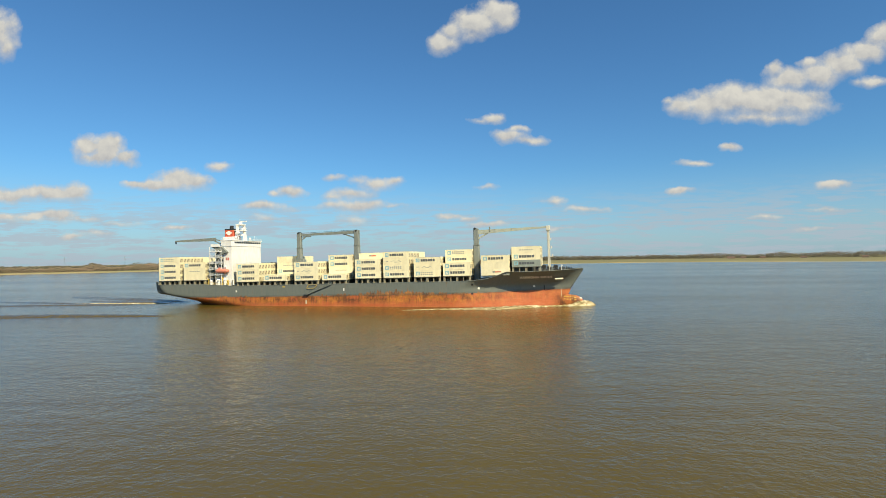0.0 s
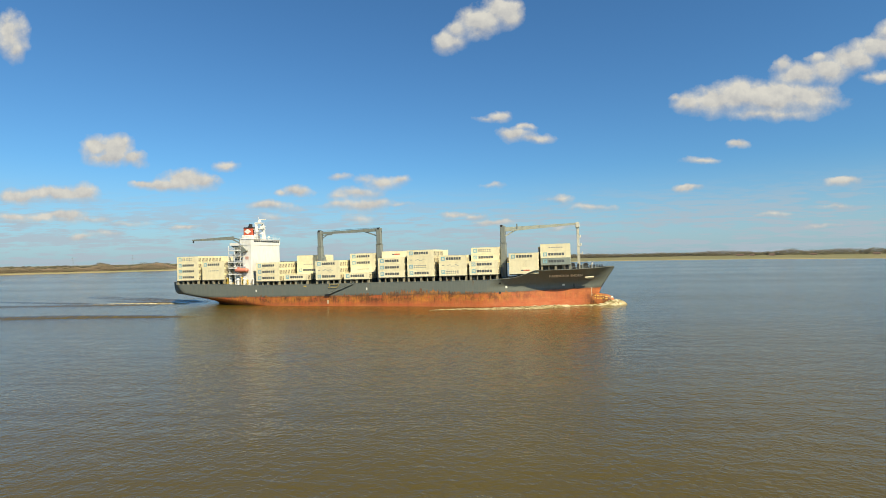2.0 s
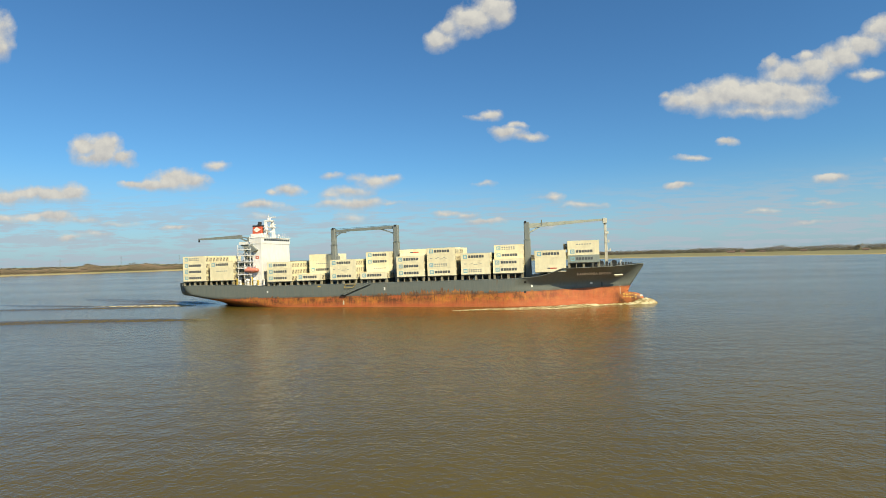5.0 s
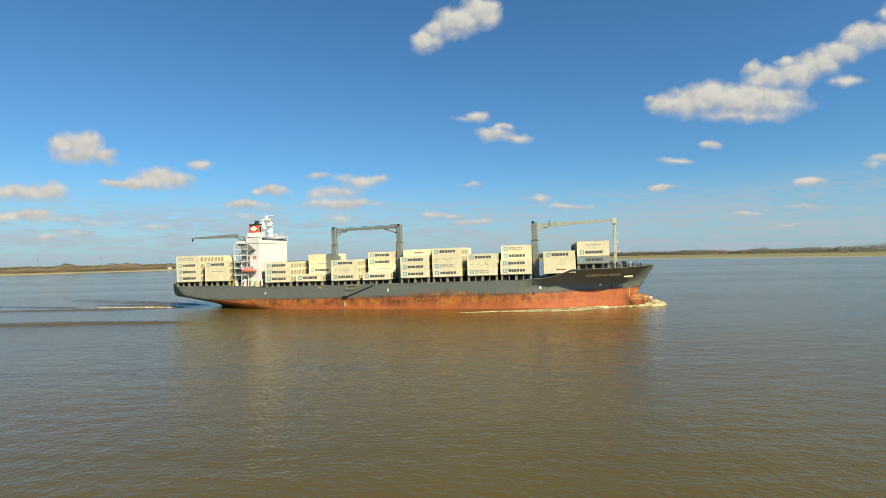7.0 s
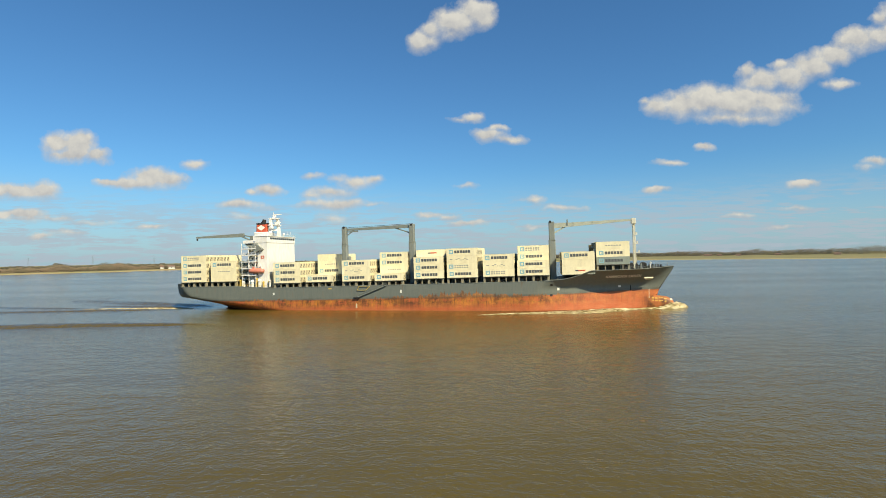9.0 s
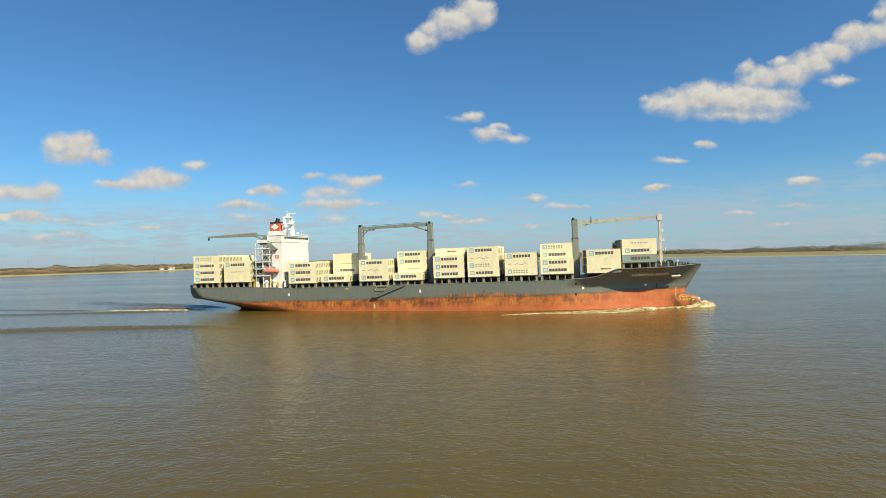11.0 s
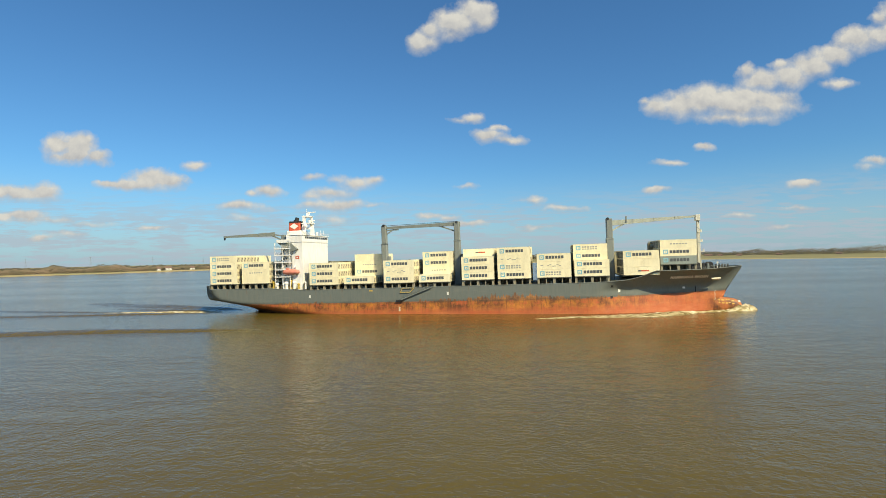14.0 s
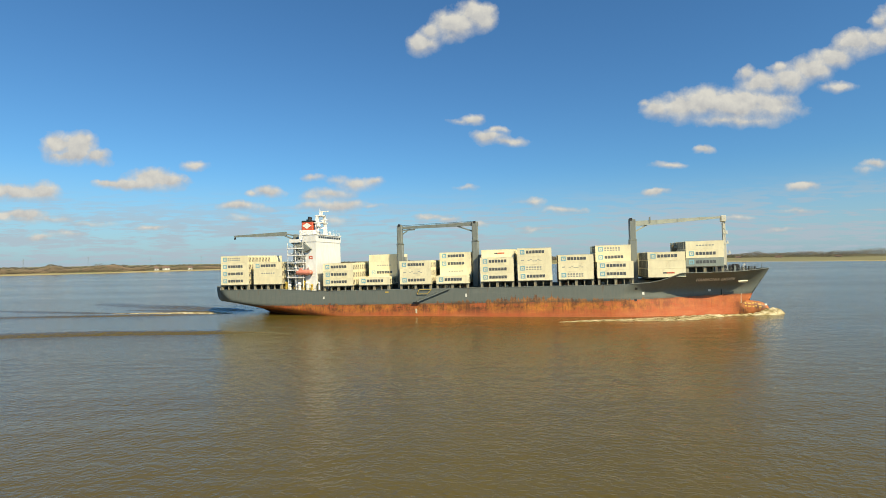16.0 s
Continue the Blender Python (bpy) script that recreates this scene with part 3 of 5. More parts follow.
def woods(name, label, az0, az1, step, back, count, extra=0.0, mat=None):
    vs, fs = [], []
    az = az0
    while az < az1:
        r = shore(az) + back + rng.uniform(-25, 60)
        h = (tree_height(az) + extra) * rng.uniform(0.72, 1.08)
        crown(vs, fs, polar(az, r, 2.4), h * rng.uniform(0.35, 0.6), h, count)
        az += step * rng.uniform(0.5, 1.4)
    me = bpy.data.meshes.new(name)
    me.from_pydata([tuple(v) for v in vs], [], fs)
    me.materials.append(mat or WOODS)
    tagged(new(name, me), label, "trees", kind="stuff")


woods("far_woods", "belt of bare brown spring trees behind the far bank", -62, 8, 0.10, 95, 80)
woods("far_woods", "distant line of bare dark woods on the horizon", -62, 8, 0.13, 470, 60, 3.0, DARKWOODS)
woods("far_woods", "dark belt of bare woods beyond the far meadow", 6, 62, 0.09, 850, 75, 0.0, DARKWOODS)
woods("far_woods", "distant dark woods on the horizon", 6, 62, 0.12, 1150, 50, 3.0, DARKWOODS)
woods("bank_scrub", "low brown scrub along the far bank", -60, -10, 0.3, 62, 26, -7.0)


def far_house(az, back, wide, deep, high, wall_mat, label):
    """A small gabled house on the far bank: walls, pitched roof, windows."""
    ob = empty("house")
    tagged(ob, label, "house", "houses on the far bank")
    bm = bmesh.new()
    box(bm, -wide / 2, wide / 2, -deep / 2, deep / 2, 0, high)
    vs = [bm.verts.new(c) for c in ((-wide / 2, -deep / 2, high), (-wide / 2, deep / 2, high), (-wide / 2, 0, high + deep * 0.42), (wide / 2, -deep / 2, high), (wide / 2, deep / 2, high), (wide / 2, 0, high + deep * 0.42))]
    bm.faces.new(vs[:3])
    bm.faces.new(vs[3:])
    part("wall", bm, wall_mat, ob)
    bm = bmesh.new()
    for s in (-1, 1):
        q = [bm.verts.new(c) for c in ((-wide / 2 - 0.5, s * (deep / 2 + 0.6), high - 0.3), (wide / 2 + 0.5, s * (deep / 2 + 0.6), high - 0.3), (wide / 2 + 0.5, 0, high + deep * 0.44), (-wide / 2 - 0.5, 0, high + deep * 0.44))]
        r = [bm.verts.new(v.co + Vector((0, 0, 0.3))) for v in q]
        bm.faces.new(q)
        bm.faces.new(r)
        for i in range(4):
            bm.faces.new((q[i], q[(i + 1) % 4], r[(i + 1) % 4], r[i]))
    part("roof", bm, ROOF, ob)
    k = max(2, int(wide / 3))
    for i in range(k):
        bm = bmesh.new()
        x = -wide / 2 + (i + 0.5) * wide / k
        box(bm, x - 0.6, x + 0.6, -deep / 2 - 0.05, -deep / 2 + 0.02, high * 0.35, high * 0.75)
        part("window", bm, GLASS, ob)
    r = shore(az) + back
    ob.matrix_basis = Matrix.Translation(polar(az, r, 2.3)) @ pose(0, 0, 0, 0, 0, -az)


for az, back, w, d, h, mt, tx in ((-27.7, 72, 16, 9, 6, PLASTER, "long white far house with a red tiled roof"), (-28.5, 76, 9, 8, 5, PLASTER, "small white far house with a red roof"), (-25.6, 78, 10, 8, 5, PLASTER, "small white far house with a red roof"), (26.6, 640, 26, 10, 5, BRICK, "long brick farmhouse behind the far bank"), (27.6, 650, 16, 9, 5, BRICK, "small brick far house with tiled roof"), (29.2, 660, 18, 9, 5, BRICK, "small brick far house with tiled roof"), (32.4, 690, 20, 9, 5, BRICK, "small brick far house with tiled roof"), (36.8, 640, 18, 9, 5, BRICK, "small brick far house with tiled roof")):
    far_house(az, back, w, d, h, mt, tx)


def power_pylon(az, back, high):
    ob = empty("power_pylon")
    tagged(ob, "thin steel lattice power pylon beyond the trees", "power pylon", "far pylons")
    bm = bmesh.new()
    for sx, sy in ((-1, -1), (1, -1), (1, 1), (-1, 1)):
        tube(bm, (sx * 3, sy * 3, 0), (sx * 0.4, sy * 0.4, high), 0.09, n=4)
    for i in range(8):
        a, b = 3 - 2.6 * i / 8, 3 - 2.6 * (i + 1) / 8
        tube(bm, (-a, -a, high * i / 8), (b, -b, high * (i + 1) / 8), 0.05, n=4)
        tube(bm, (a, -a, high * i / 8), (-b, -b, high * (i + 1) / 8), 0.09, n=4)
    part("tower", bm, STEEL, ob)
    for z, w in ((high * 0.72, 9), (high * 0.86, 7), (high * 0.97, 4)):
        bm = bmesh.new()
        beam(bm, (-w, 0, z), (w, 0, z), 0.18, 0.18)
        part("crossarm", bm, STEEL, ob)
    ob.matrix_basis = Matrix.Translation(polar(az, shore(az) + back, 3.0)) @ pose(0, 0, 0, 0, 0, -az + 20)


for az, back, h in ((-33.9, 900, 44), (-29.0, 1000, 44), (-24.6, 1100, 42), (-38.5, 1000, 40)):
    power_pylon(az, back, h)

# ---------------------------------------------------------------- the ship
BEAM = 14.9


def lerp(v, xs, ys):
    return float(np.interp(v, xs, ys))


def stem_x(z):
    return lerp(z, [-6, 0, 2, 5.2, 8.4, 14.6], [109, 110.6, 111.2, 112.3, 114.4, 118.6])


def stern_x(z):
    return lerp(z, [-6, -2, 0, 2.2, 3.4, 4.6, 6, 7.5, 9.2, 11.2], [-62, -68, -73, -78, -82, -85.6, -88.6, -90.3, -91.0, -91.2])


def half_breadth(x, z):
    u = min(max((stem_x(z) - x) / 48.0, 0), 1)
    fore = 1 - (1 - u) ** lerp(z, [-6, 7.4], [1.50, 0.94])
    if z > 7.4:
        # the flare opens to the outline of the deck at the height of the bulwark
        u = min(max((stem_x(z) - x) / 38.4, 0), 1)
        fore += (max(1 - (1 - u) ** 3.7, fore) - fore) * min((z - 7.4) / (sheer(x) - 7.1), 1.0) ** 1.5
    u = min(max((x - stern_x(z)) / lerp(z, [-6, 0, 2.2, 4.5, 6.5, 11], [55, 40, 30, 16, 6, 3]), 0), 1)
    aft = 1 - (1 - u) ** 2.2
    k = min(max((z - 4.2) / 2.6, 0), 1)
    aft += (max(aft, 0.87) - aft) * k
    return BEAM * min(fore, aft)


def sheer(x):
    return lerp(x, [-91.2, -89.6, -88.4, -62, -47, 66, 75, 78, 81, 83.3, 85.7, 90, 98, 104, 113, 119], [12.7, 12.7, 11.3, 11.1, 10.1, 10.4, 10.9, 11.4, 12.2, 13.1, 14.0, 13.95, 14.0, 14.05, 14.4, 14.6])


def hull_point(x, z, out=0.0):
    """A point of the starboard side and the way out of it."""
    p = Vector((x, -half_breadth(x, z), z))
    e = 0.4
    a = Vector((x + e, -half_breadth(x + e, z), z)) - Vector((x - e, -half_breadth(x - e, z), z))
    b = Vector((x, -half_breadth(x, z + e), z + e)) - Vector((x, -half_breadth(x, z - e), z - e))
    n = a.cross(b).normalized()
    if n.y > 0:
        n = -n
    return p + n * out, n


ship = empty("container_ship")
tagged(ship, "grey-green container ship with rusty orange boot and deck cranes", "container ship")


def bulb_ring(u):
    """Station, girth and height of the bulb's axis, from its root to its nose."""
    return 103 + 15.2 * u, math.sqrt(max(1 - (max(u - 0.3, 0) / 0.7) ** 4.2, 0.0004)), -0.2 - 0.5 * u


def bulb_half(u):
    """Half width of the bulb, slim where it leaves the stem."""
    return lerp(u, [0, 0.45, 0.8, 1], [0.7, 1.4, 2.0, 1.9])


def build_hull():
    xs = [-91.2 + 1.4 * i for i in range(12)] + [-74 + 4.0 * i for i in range(33)] + [57 + 1.0 * i for i in range(62)]
    ks = [i / 22 for i in range(23)]
    bm = bmesh.new()
    sides = {1: [], -1: []}
    for s in (1, -1):
        for x in xs:
            row = []
            for k in ks:
                z = -6 + k * (sheer(min(x, 118.4)) + 6)
                xc = max(min(x, stem_x(z)), stern_x(z))
                row.append(bm.verts.new((xc, s * half_breadth(xc, z), z)))
            sides[s].append(row)
    for s in (1, -1):
        g = sides[s]
        for i in range(len(g) - 1):
            for k in range(len(ks) - 1):
                bm.faces.new((g[i][k], g[i + 1][k], g[i + 1][k + 1], g[i][k + 1]))
    a, b = sides[1][0], sides[-1][0]
    for k in range(len(ks) - 1):
        bm.faces.new((a[k], a[k + 1], b[k + 1], b[k]))
    bmesh.ops.remove_doubles(bm, verts=bm.verts, dist=0.002)
    bmesh.ops.dissolve_degenerate(bm, edges=bm.edges, dist=0.002)
    part("hull", bm, HULL, ship, "grey-green hull plating over a worn orange-red boot with rust", smooth=True)
    # weather deck, a rail's height under the bulwark forward
    bm = bmesh.new()
    rows = []
    for x in xs:
        z = min(sheer(x), 11.2 if x < 0 else 99) - (1.1 if x > 84 else 0.03)
        h = max(half_breadth(x, z) - 0.05, 0.02) if x < stem_x(z) else 0.02
        rows.append([bm.verts.new((min(x, stem_x(z) - 0.2), s * h, z)) for s in (-1, 1)])
    for p, q in zip(rows, rows[1:]):
        bm.faces.new((p[0], q[0], q[1], p[1]))
    part("deck", bm, DECKPAINT, ship, "rust-stained grey steel deck")
    for s, nm in ((-1, "gunwale"), (1, "gunwale")):
        bm = bmesh.new()
        for p, q in zip(xs, xs[1:]):
            zp, zq = sheer(p), sheer(q)
            if q > stem_x(zq) - 0.3:
                break
            yp, yq = half_breadth(p, zp), half_breadth(q, zq)
            vs = [bm.verts.new(c) for c in ((p, s * (yp + 0.08), zp - 0.12), (q, s * (yq + 0.08), zq - 0.12), (q, s * (yq + 0.08), zq + 0.06), (p, s * (yp + 0.08), zp + 0.06), (p, s * max(yp - 0.25, 0), zp + 0.06), (q, s * max(yq - 0.25, 0), zq + 0.06))]
            bm.faces.new(vs[:4])
            bm.faces.new((vs[3], vs[2], vs[5], vs[4]))
        part(nm, bm, STEEL, ship)
    # bulb
    bm = bmesh.new()
    rings = []
    n = 20
    for i in range(15):
        u = i / 14
        x, r, cz = bulb_ring(u)
        rings.append([bm.verts.new((x, bulb_half(u) * r * math.sin(2 * math.pi * j / n), cz + 3.6 * r * math.cos(2 * math.pi * j / n))) for j in range(n)])
    for p, q in zip(rings, rings[1:]):
        for j in range(n):
            k = (j + 1) % n
            bm.faces.new((p[j], p[k], q[k], q[j]))
    bm.faces.new(rings[-1])
    part("bulbous_bow", bm, HULL, ship, "worn orange bulbous bow at the waterline", smooth=True)


build_hull()

# ---- hatch coamings and the pillars that carry the outer stacks
#        start, base, tiers outboard, tiers inboard, first inboard row, rows
BAYS = [
    (-88.7, 13.25, 4, 4, 0, 11),
    (-74.3, 13.25, 3, 3, 0, 11),
    (-44.7, 12.0, 3, 3, 0, 11),
    (-30.2, 12.1, 1, 4, 5, 11),
    (-13.9, 12.05, 3, 3, 0, 11),
    (0.1, 12.0, 1, 4, 3, 11),
    (16.7, 12.45, 3, 4, 2, 11),
    (30.3, 12.5, 4, 4, 0, 11),
    (44.7, 12.6, 3, 3, 0, 11),
    (58.1, 12.7, 2, 4, 2, 11),
    (75.0, 12.6, 3, 3, 0, 11),
    (88.0, 16.0, 3, 3, 0, 9),
]
LONG, WIDE, HIGH, PITCH = 12.192, 2.438, 2.896, 2.52


def bay_fittings():
    bm = bmesh.new()
    box(bm, -0.5, 0.5, -0.5, 0.5, 0, 1, bevel=0.03)
    pillar = part("pillar", bm, PEDESTAL)
    pillar.parent = ship
    first = True
    clutter = random.Random(21)
    for x, base, *_rest in BAYS:
        deckz = sheer(x + 6) - 0.03 - (1.07 if x > 84 else 0)
        half = 9.6 if x < 84 else 8.4
        bm = bmesh.new()
        box(bm, x + 0.5, x + LONG - 0.5, -half, half, deckz, base - 0.6, bevel=0.08)
        for i in range(9):
            px = x + 0.9 + i * (LONG - 1.8) / 8
            for s in (-1, 1):
                box(bm, px - 0.06, px + 0.06, s * half - 0.25, s * half + 0.25, deckz, base - 0.7)
        part("hatch_coaming", bm, COAMING, ship)
        bm = bmesh.new()
        box(bm, x + 0.15, x + LONG - 0.15, -half - 0.3, half + 0.3, base - 0.58, base - 0.12, bevel=0.06)
        part("hatch_cover", bm, DECKPAINT, ship)
        edge = 13.4 if x < 70 else 12.2 if x < 84 else 10.4
        for s in (-1, 1):
            bm = bmesh.new()
            box(bm, x, x + LONG, s * edge - 0.9, s * edge + 0.9, base - 0.28, base - 0.02, bevel=0.03)
            part("stack_girder", bm, COAMING, ship)
            for k, w in ((0, 0.8), (1, 0.3), (2, 0.9), (3, 0.3), (4, 0.8)):
                px = x + 0.45 + k * (LONG - 0.9) / 4
                if first:
                    o, first = pillar, False
                else:
                    o = new("pillar", pillar.data)
                    o.parent = ship
                o.matrix_basis = Matrix.Translation((px, s * edge, deckz)) @ Matrix.Diagonal((w, 1.1, base - 0.28 - deckz, 1))
        # small gear on the side deck: lockers, winch drums, vents
        for _ in range(4):
            px, w, h = x + clutter.uniform(1.2, LONG - 1.2), clutter.uniform(0.4, 1.3), clutter.uniform(0.4, 1.1)
            bm = bmesh.new()
            if clutter.random() < 0.5:
                box(bm, px - w / 2, px + w / 2, -edge + 0.6, -edge + 1.5, deckz, deckz + h, bevel=0.04)
            else:
                tube(bm, (px, -edge + 0.5, deckz + h * 0.6), (px, -edge + 1.4, deckz + h * 0.6), h * 0.5, n=10)
                box(bm, px - 0.2, px + 0.2, -edge + 0.6, -edge + 1.3, deckz, deckz + h * 0.5)
            part("deck_gear", bm, clutter.choice((DARK, PEDESTAL, DECKPAINT, RUSTY)), ship)


bay_fittings()


def railing(parent, pts, high=1.05, step=1.8, mat=None):
    """Posts and three rails along a line."""
    bm = bmesh.new()
    for p, q in zip(pts, pts[1:]):
        p, q = Vector(p), Vector(q)
        k = max(1, round((q - p).length / step))
        for i in range(k + 1):
            c = p.lerp(q, i / k)
            tube(bm, c, c + Vector((0, 0, high)), 0.035, n=4)
        for h in (0.38, 0.72, 1.0):
            tube(bm, p + Vector((0, 0, h * high)), q + Vector((0, 0, h * high)), 0.028, n=4)
    return part("railing", bm, mat or WHITE, parent)


# ---- accommodation block
def build_house():
    x0, x1 = -52.6, -48.0
    bm = bmesh.new()
    box(bm, x0, x1, -12.6, 12.6, 10.2, 30.6, bevel=0.08)
    house = part("deckhouse", bm, WHITE, ship, "white accommodation block with small dark windows")
    bm = bmesh.new()
    box(bm, -58.4, x0, -10.6, 10.6, 10.2, 30.4, bevel=0.08)
    part("aft_house", bm, WHITE, house)
    # bridge across the full beam
    bm = bmesh.new()
    box(bm, -53.6, -47.8, -12.8, 12.8, 29.4, 32.2, bevel=0.1)
    bridge = part("bridge", bm, WHITE, house, "white wheelhouse with a dark window band")
    bm = bmesh.new()
    box(bm, -57.6, -53.6, -7.5, 7.5, 30.4, 32.9, bevel=0.08)
    part("chart_room", bm, WHITE, bridge)
    for i in range(12):
        y = -9.6 + i * 1.9
        bm = bmesh.new()
        box(bm, -47.80, -47.76, y - 0.8, y + 0.8, 30.9, 31.75)
        part("window", bm, GLASS, bridge)
    bm = bmesh.new()
    box(bm, -53.9, -47.5, -13.0, 13.0, 32.2, 32.45, bevel=0.05)
    part("bridge_roof", bm, WHITE, bridge)
    railing(bridge, [(-53.7, -12.8, 32.45), (-47.6, -12.8, 32.45), (-47.6, 12.8, 32.45)])
    # raking grey block under the wing, modelled in place of the wing's cast shadow
    for s in (-1, 1):
        bm = bmesh.new()
        pts = [(-58.2, 29.4), (-53.0, 29.4), (-49.6, 26.6), (-52.8, 25.4)]
        loops = [[bm.verts.new((px, s * yy, pz)) for px, pz in pts] for yy in (13.9, 12.2)]
        bm.faces.new(loops[0])
        bm.faces.new(loops[1][::-1])
        for i in range(4):
            j = (i + 1) % 4
            bm.faces.new((loops[0][i], loops[0][j], loops[1][j], loops[1][i]))
        part("wing_bracket", bm, STEEL, house, "grey raking block in place of the bridge wing's shadow")
        bm = bmesh.new()
        box(bm, -58.3, -53.6, s * 11.3 - 3.1, s * 11.3 + 3.1, 29.3, 29.55)
        box(bm, -58.3, -53.6, s * 14.35 - 0.06, s * 14.35 + 0.06, 29.55, 30.6)
        part("wing_deck", bm, WHITE, bridge)
        for z in (15.6, 18.5, 21.4, 24.3, 27.0):
            bm = bmesh.new()
            box(bm, -59.6, x0, s * 12.3 - 1.8, s * 12.3 + 1.8, z - 0.22, z, bevel=0.04)
            box(bm, -59.6, x0, s * 14.05 - 0.04, s * 14.05 + 0.04, z - 0.22, z + 0.18)
            box(bm, -59.62, -59.54, s * 12.3 - 1.75, s * 12.3 + 1.75, z - 0.22, z + 0.18)
            part("side_deck", bm, WHITE, house)
            railing(house, [(x0, s * 14.0, z), (-59.5, s * 14.0, z), (-59.5, s * 10.6, z)])
        for px in (-59.4, -56.2, -53.0):
            bm = bmesh.new()
            tube(bm, (px, s * 13.8, 10.3), (px, s * 13.8, 29.3), 0.14, n=6)
            part("deck_pillar", bm, WHITE, house)
        # stair flights between the side decks
        for k, z in enumerate((15.6, 18.5, 21.4, 24.3)):
            bm = bmesh.new()
            beam(bm, (-58.8, s * 11.4, z), (-55.8, s * 11.4, z + 2.9), 0.7, 0.14)
            part("stair_flight", bm, STEEL, house)
        # side windows and doors
        for z in (16.9, 19.8, 22.7):
            for px in (-57.6, -56.1, -54.6):
                bm = bmesh.new()
                box(bm, px - 0.35, px + 0.35, s * 10.62 - 0.02, s * 10.62 + 0.02, z - 0.35, z + 0.45)
                part("window", bm, GLASS, house)
        # free-fall style enclosed boat on davits
        bm = bmesh.new()
        rows = []
        for i in range(13):
            u = i / 12
            w = math.sin(math.pi * (0.06 + 0.88 * u)) ** 0.30
            px = -56.0 + 6.6 * u
            rows.append([bm.verts.new((px, s * 13.6 + 1.35 * w * math.cos(a), 17.4 + (1.25 if math.sin(a) > 0 else 1.05) * w * math.sin(a))) for a in [2 * math.pi * j / 14 for j in range(14)]])
        for p, q in zip(rows, rows[1:]):
            for j in range(14):
                k = (j + 1) % 14
                bm.faces.new((p[j], p[k], q[k], q[j]))
        bm.faces.new(rows[0])
        bm.faces.new(rows[-1])
        boat = part("lifeboat", bm, BOAT, ship, "faded orange enclosed lifeboat on white davits", smooth=True)
        bm = bmesh.new()
        box(bm, -54.6, -53.2, s * 13.6 - 0.7, s * 13.6 + 0.7, 18.4, 19.1, taper=0.15, bevel=0.05)
        part("boat_hatch", bm, BOAT, boat)
        for px in (-56.2, -50.9):
            bm = bmesh.new()
            beam(bm, (px, s * 11.6, 14.6), (px, s * 13.3, 20.2), 0.3, 0.3)
            beam(bm, (px, s * 13.3, 20.2), (px, s * 14.2, 19.2), 0.25, 0.25)
            part("davit", bm, WHITE, ship)
    # company emblem on the house side, as a plain mark
    bm = bmesh.new()
    box(bm, -51.1, -49.5, -12.63, -12.6, 22.6, 23.9)
    em = part("emblem_plate", bm, REDMARK, house, "small dark red emblem plate")
    bm = bmesh.new()
    box(bm, -50.65, -49.95, -12.66, -12.63, 22.95, 23.5)
    part("emblem_centre", bm, MARK, em)
    # stores and fittings at the foot, pale yellow and white
    for px, py, w, h, mt in ((-60.8, -12.6, 1.2, 2.6, YELLOW), (-59.0, -13.2, 1.0, 1.8, WHITE), (-55.0, -13.2, 1.4, 2.2, WHITE), (-51.6, -13.3, 1.3, 2.4, WHITE), (-47.2, -12.8, 1.0, 1.8, YELLOW), (-62.0, -11.0, 0.9, 2.0, DARK), (-60.0, -11.4, 1.3, 3.0, WHITE), (-56.2, -12.4, 1.6, 1.6, WHITE), (-53.4, -12.6, 1.1, 3.0, YELLOW), (-49.6, -13.6, 0.9, 1.6, YELLOW), (-46.6, -13.6, 0.8, 2.2, WHITE), (-57.2, -13.4, 0.9, 1.2, DARK)):
        bm = bmesh.new()
        tube(bm, (px, py, 10.6), (px, py, 10.6 + h), 0.5 * w, 0.4 * w, n=8)
        tube(bm, (px, py, 10.6 + h), (px + 0.1, py - 0.3, 10.6 + h + 0.5), 0.6 * w, 0.5 * w, n=8)
        part("deck_ventilator", bm, mt, ship)
    railing(ship, [(-62, -14.6, 11.15), (-47.5, -14.6, 10.25)], mat=YELLOW)
    # funnel
    bm = bmesh.new()
    box(bm, -58.9, -53.5, -3.0, 3.0, 30.4, 38.5, taper=0.25, bevel=0.3)
    fun = part("funnel", bm, REDMARK, ship, "red funnel with a white diamond and sooty black top")
    bm = bmesh.new()
    box(bm, -59.6, -53.0, -3.3, 3.3, 30.4, 34.7, bevel=0.25)
    part("funnel_base", bm, WHITE, fun)
    bm = bmesh.new()
    vs = [bm.verts.new(c) for c in ((-58.2, -2.86, 36.6), (-56.2, -2.92, 35.3), (-54.2, -2.86, 36.6), (-56.2, -2.80, 37.9))]
    ws = [bm.verts.new(v.co + Vector((0, 0.15, 0))) for v in vs]
    bm.faces.new(vs)
    bm.faces.new(ws[::-1])
    for i in range(4):
        bm.faces.new((vs[i], vs[(i + 1) % 4], ws[(i + 1) % 4], ws[i]))
    part("funnel_mark", bm, MARK, fun, "white diamond mark")
    bm = bmesh.new()
    box(bm, -58.6, -53.7, -2.85, 2.85, 38.0, 38.75, bevel=0.15)
    part("funnel_cap", bm, DARK, fun, "sooty black rim")
    bm = bmesh.new()
    tube(bm, (-56.0, -0.8, 38.6), (-55.6, -0.8, 40.4), 1.0, 0.8, n=12)
    tube(bm, (-57.4, 0.8, 38.6), (-57.5, 0.8, 39.5), 0.7, 0.6, n=12)
    part("exhaust_stack", bm, DARK, fun)
    bm = bmesh.new()
    tube(bm, (-53.1, -1.2, 33.0), (-53.0, -1.2, 38.6), 0.85, 0.8, n=12)
    part("exhaust_stack", bm, DARK, fun)
    # signal mast
    bm = bmesh.new()
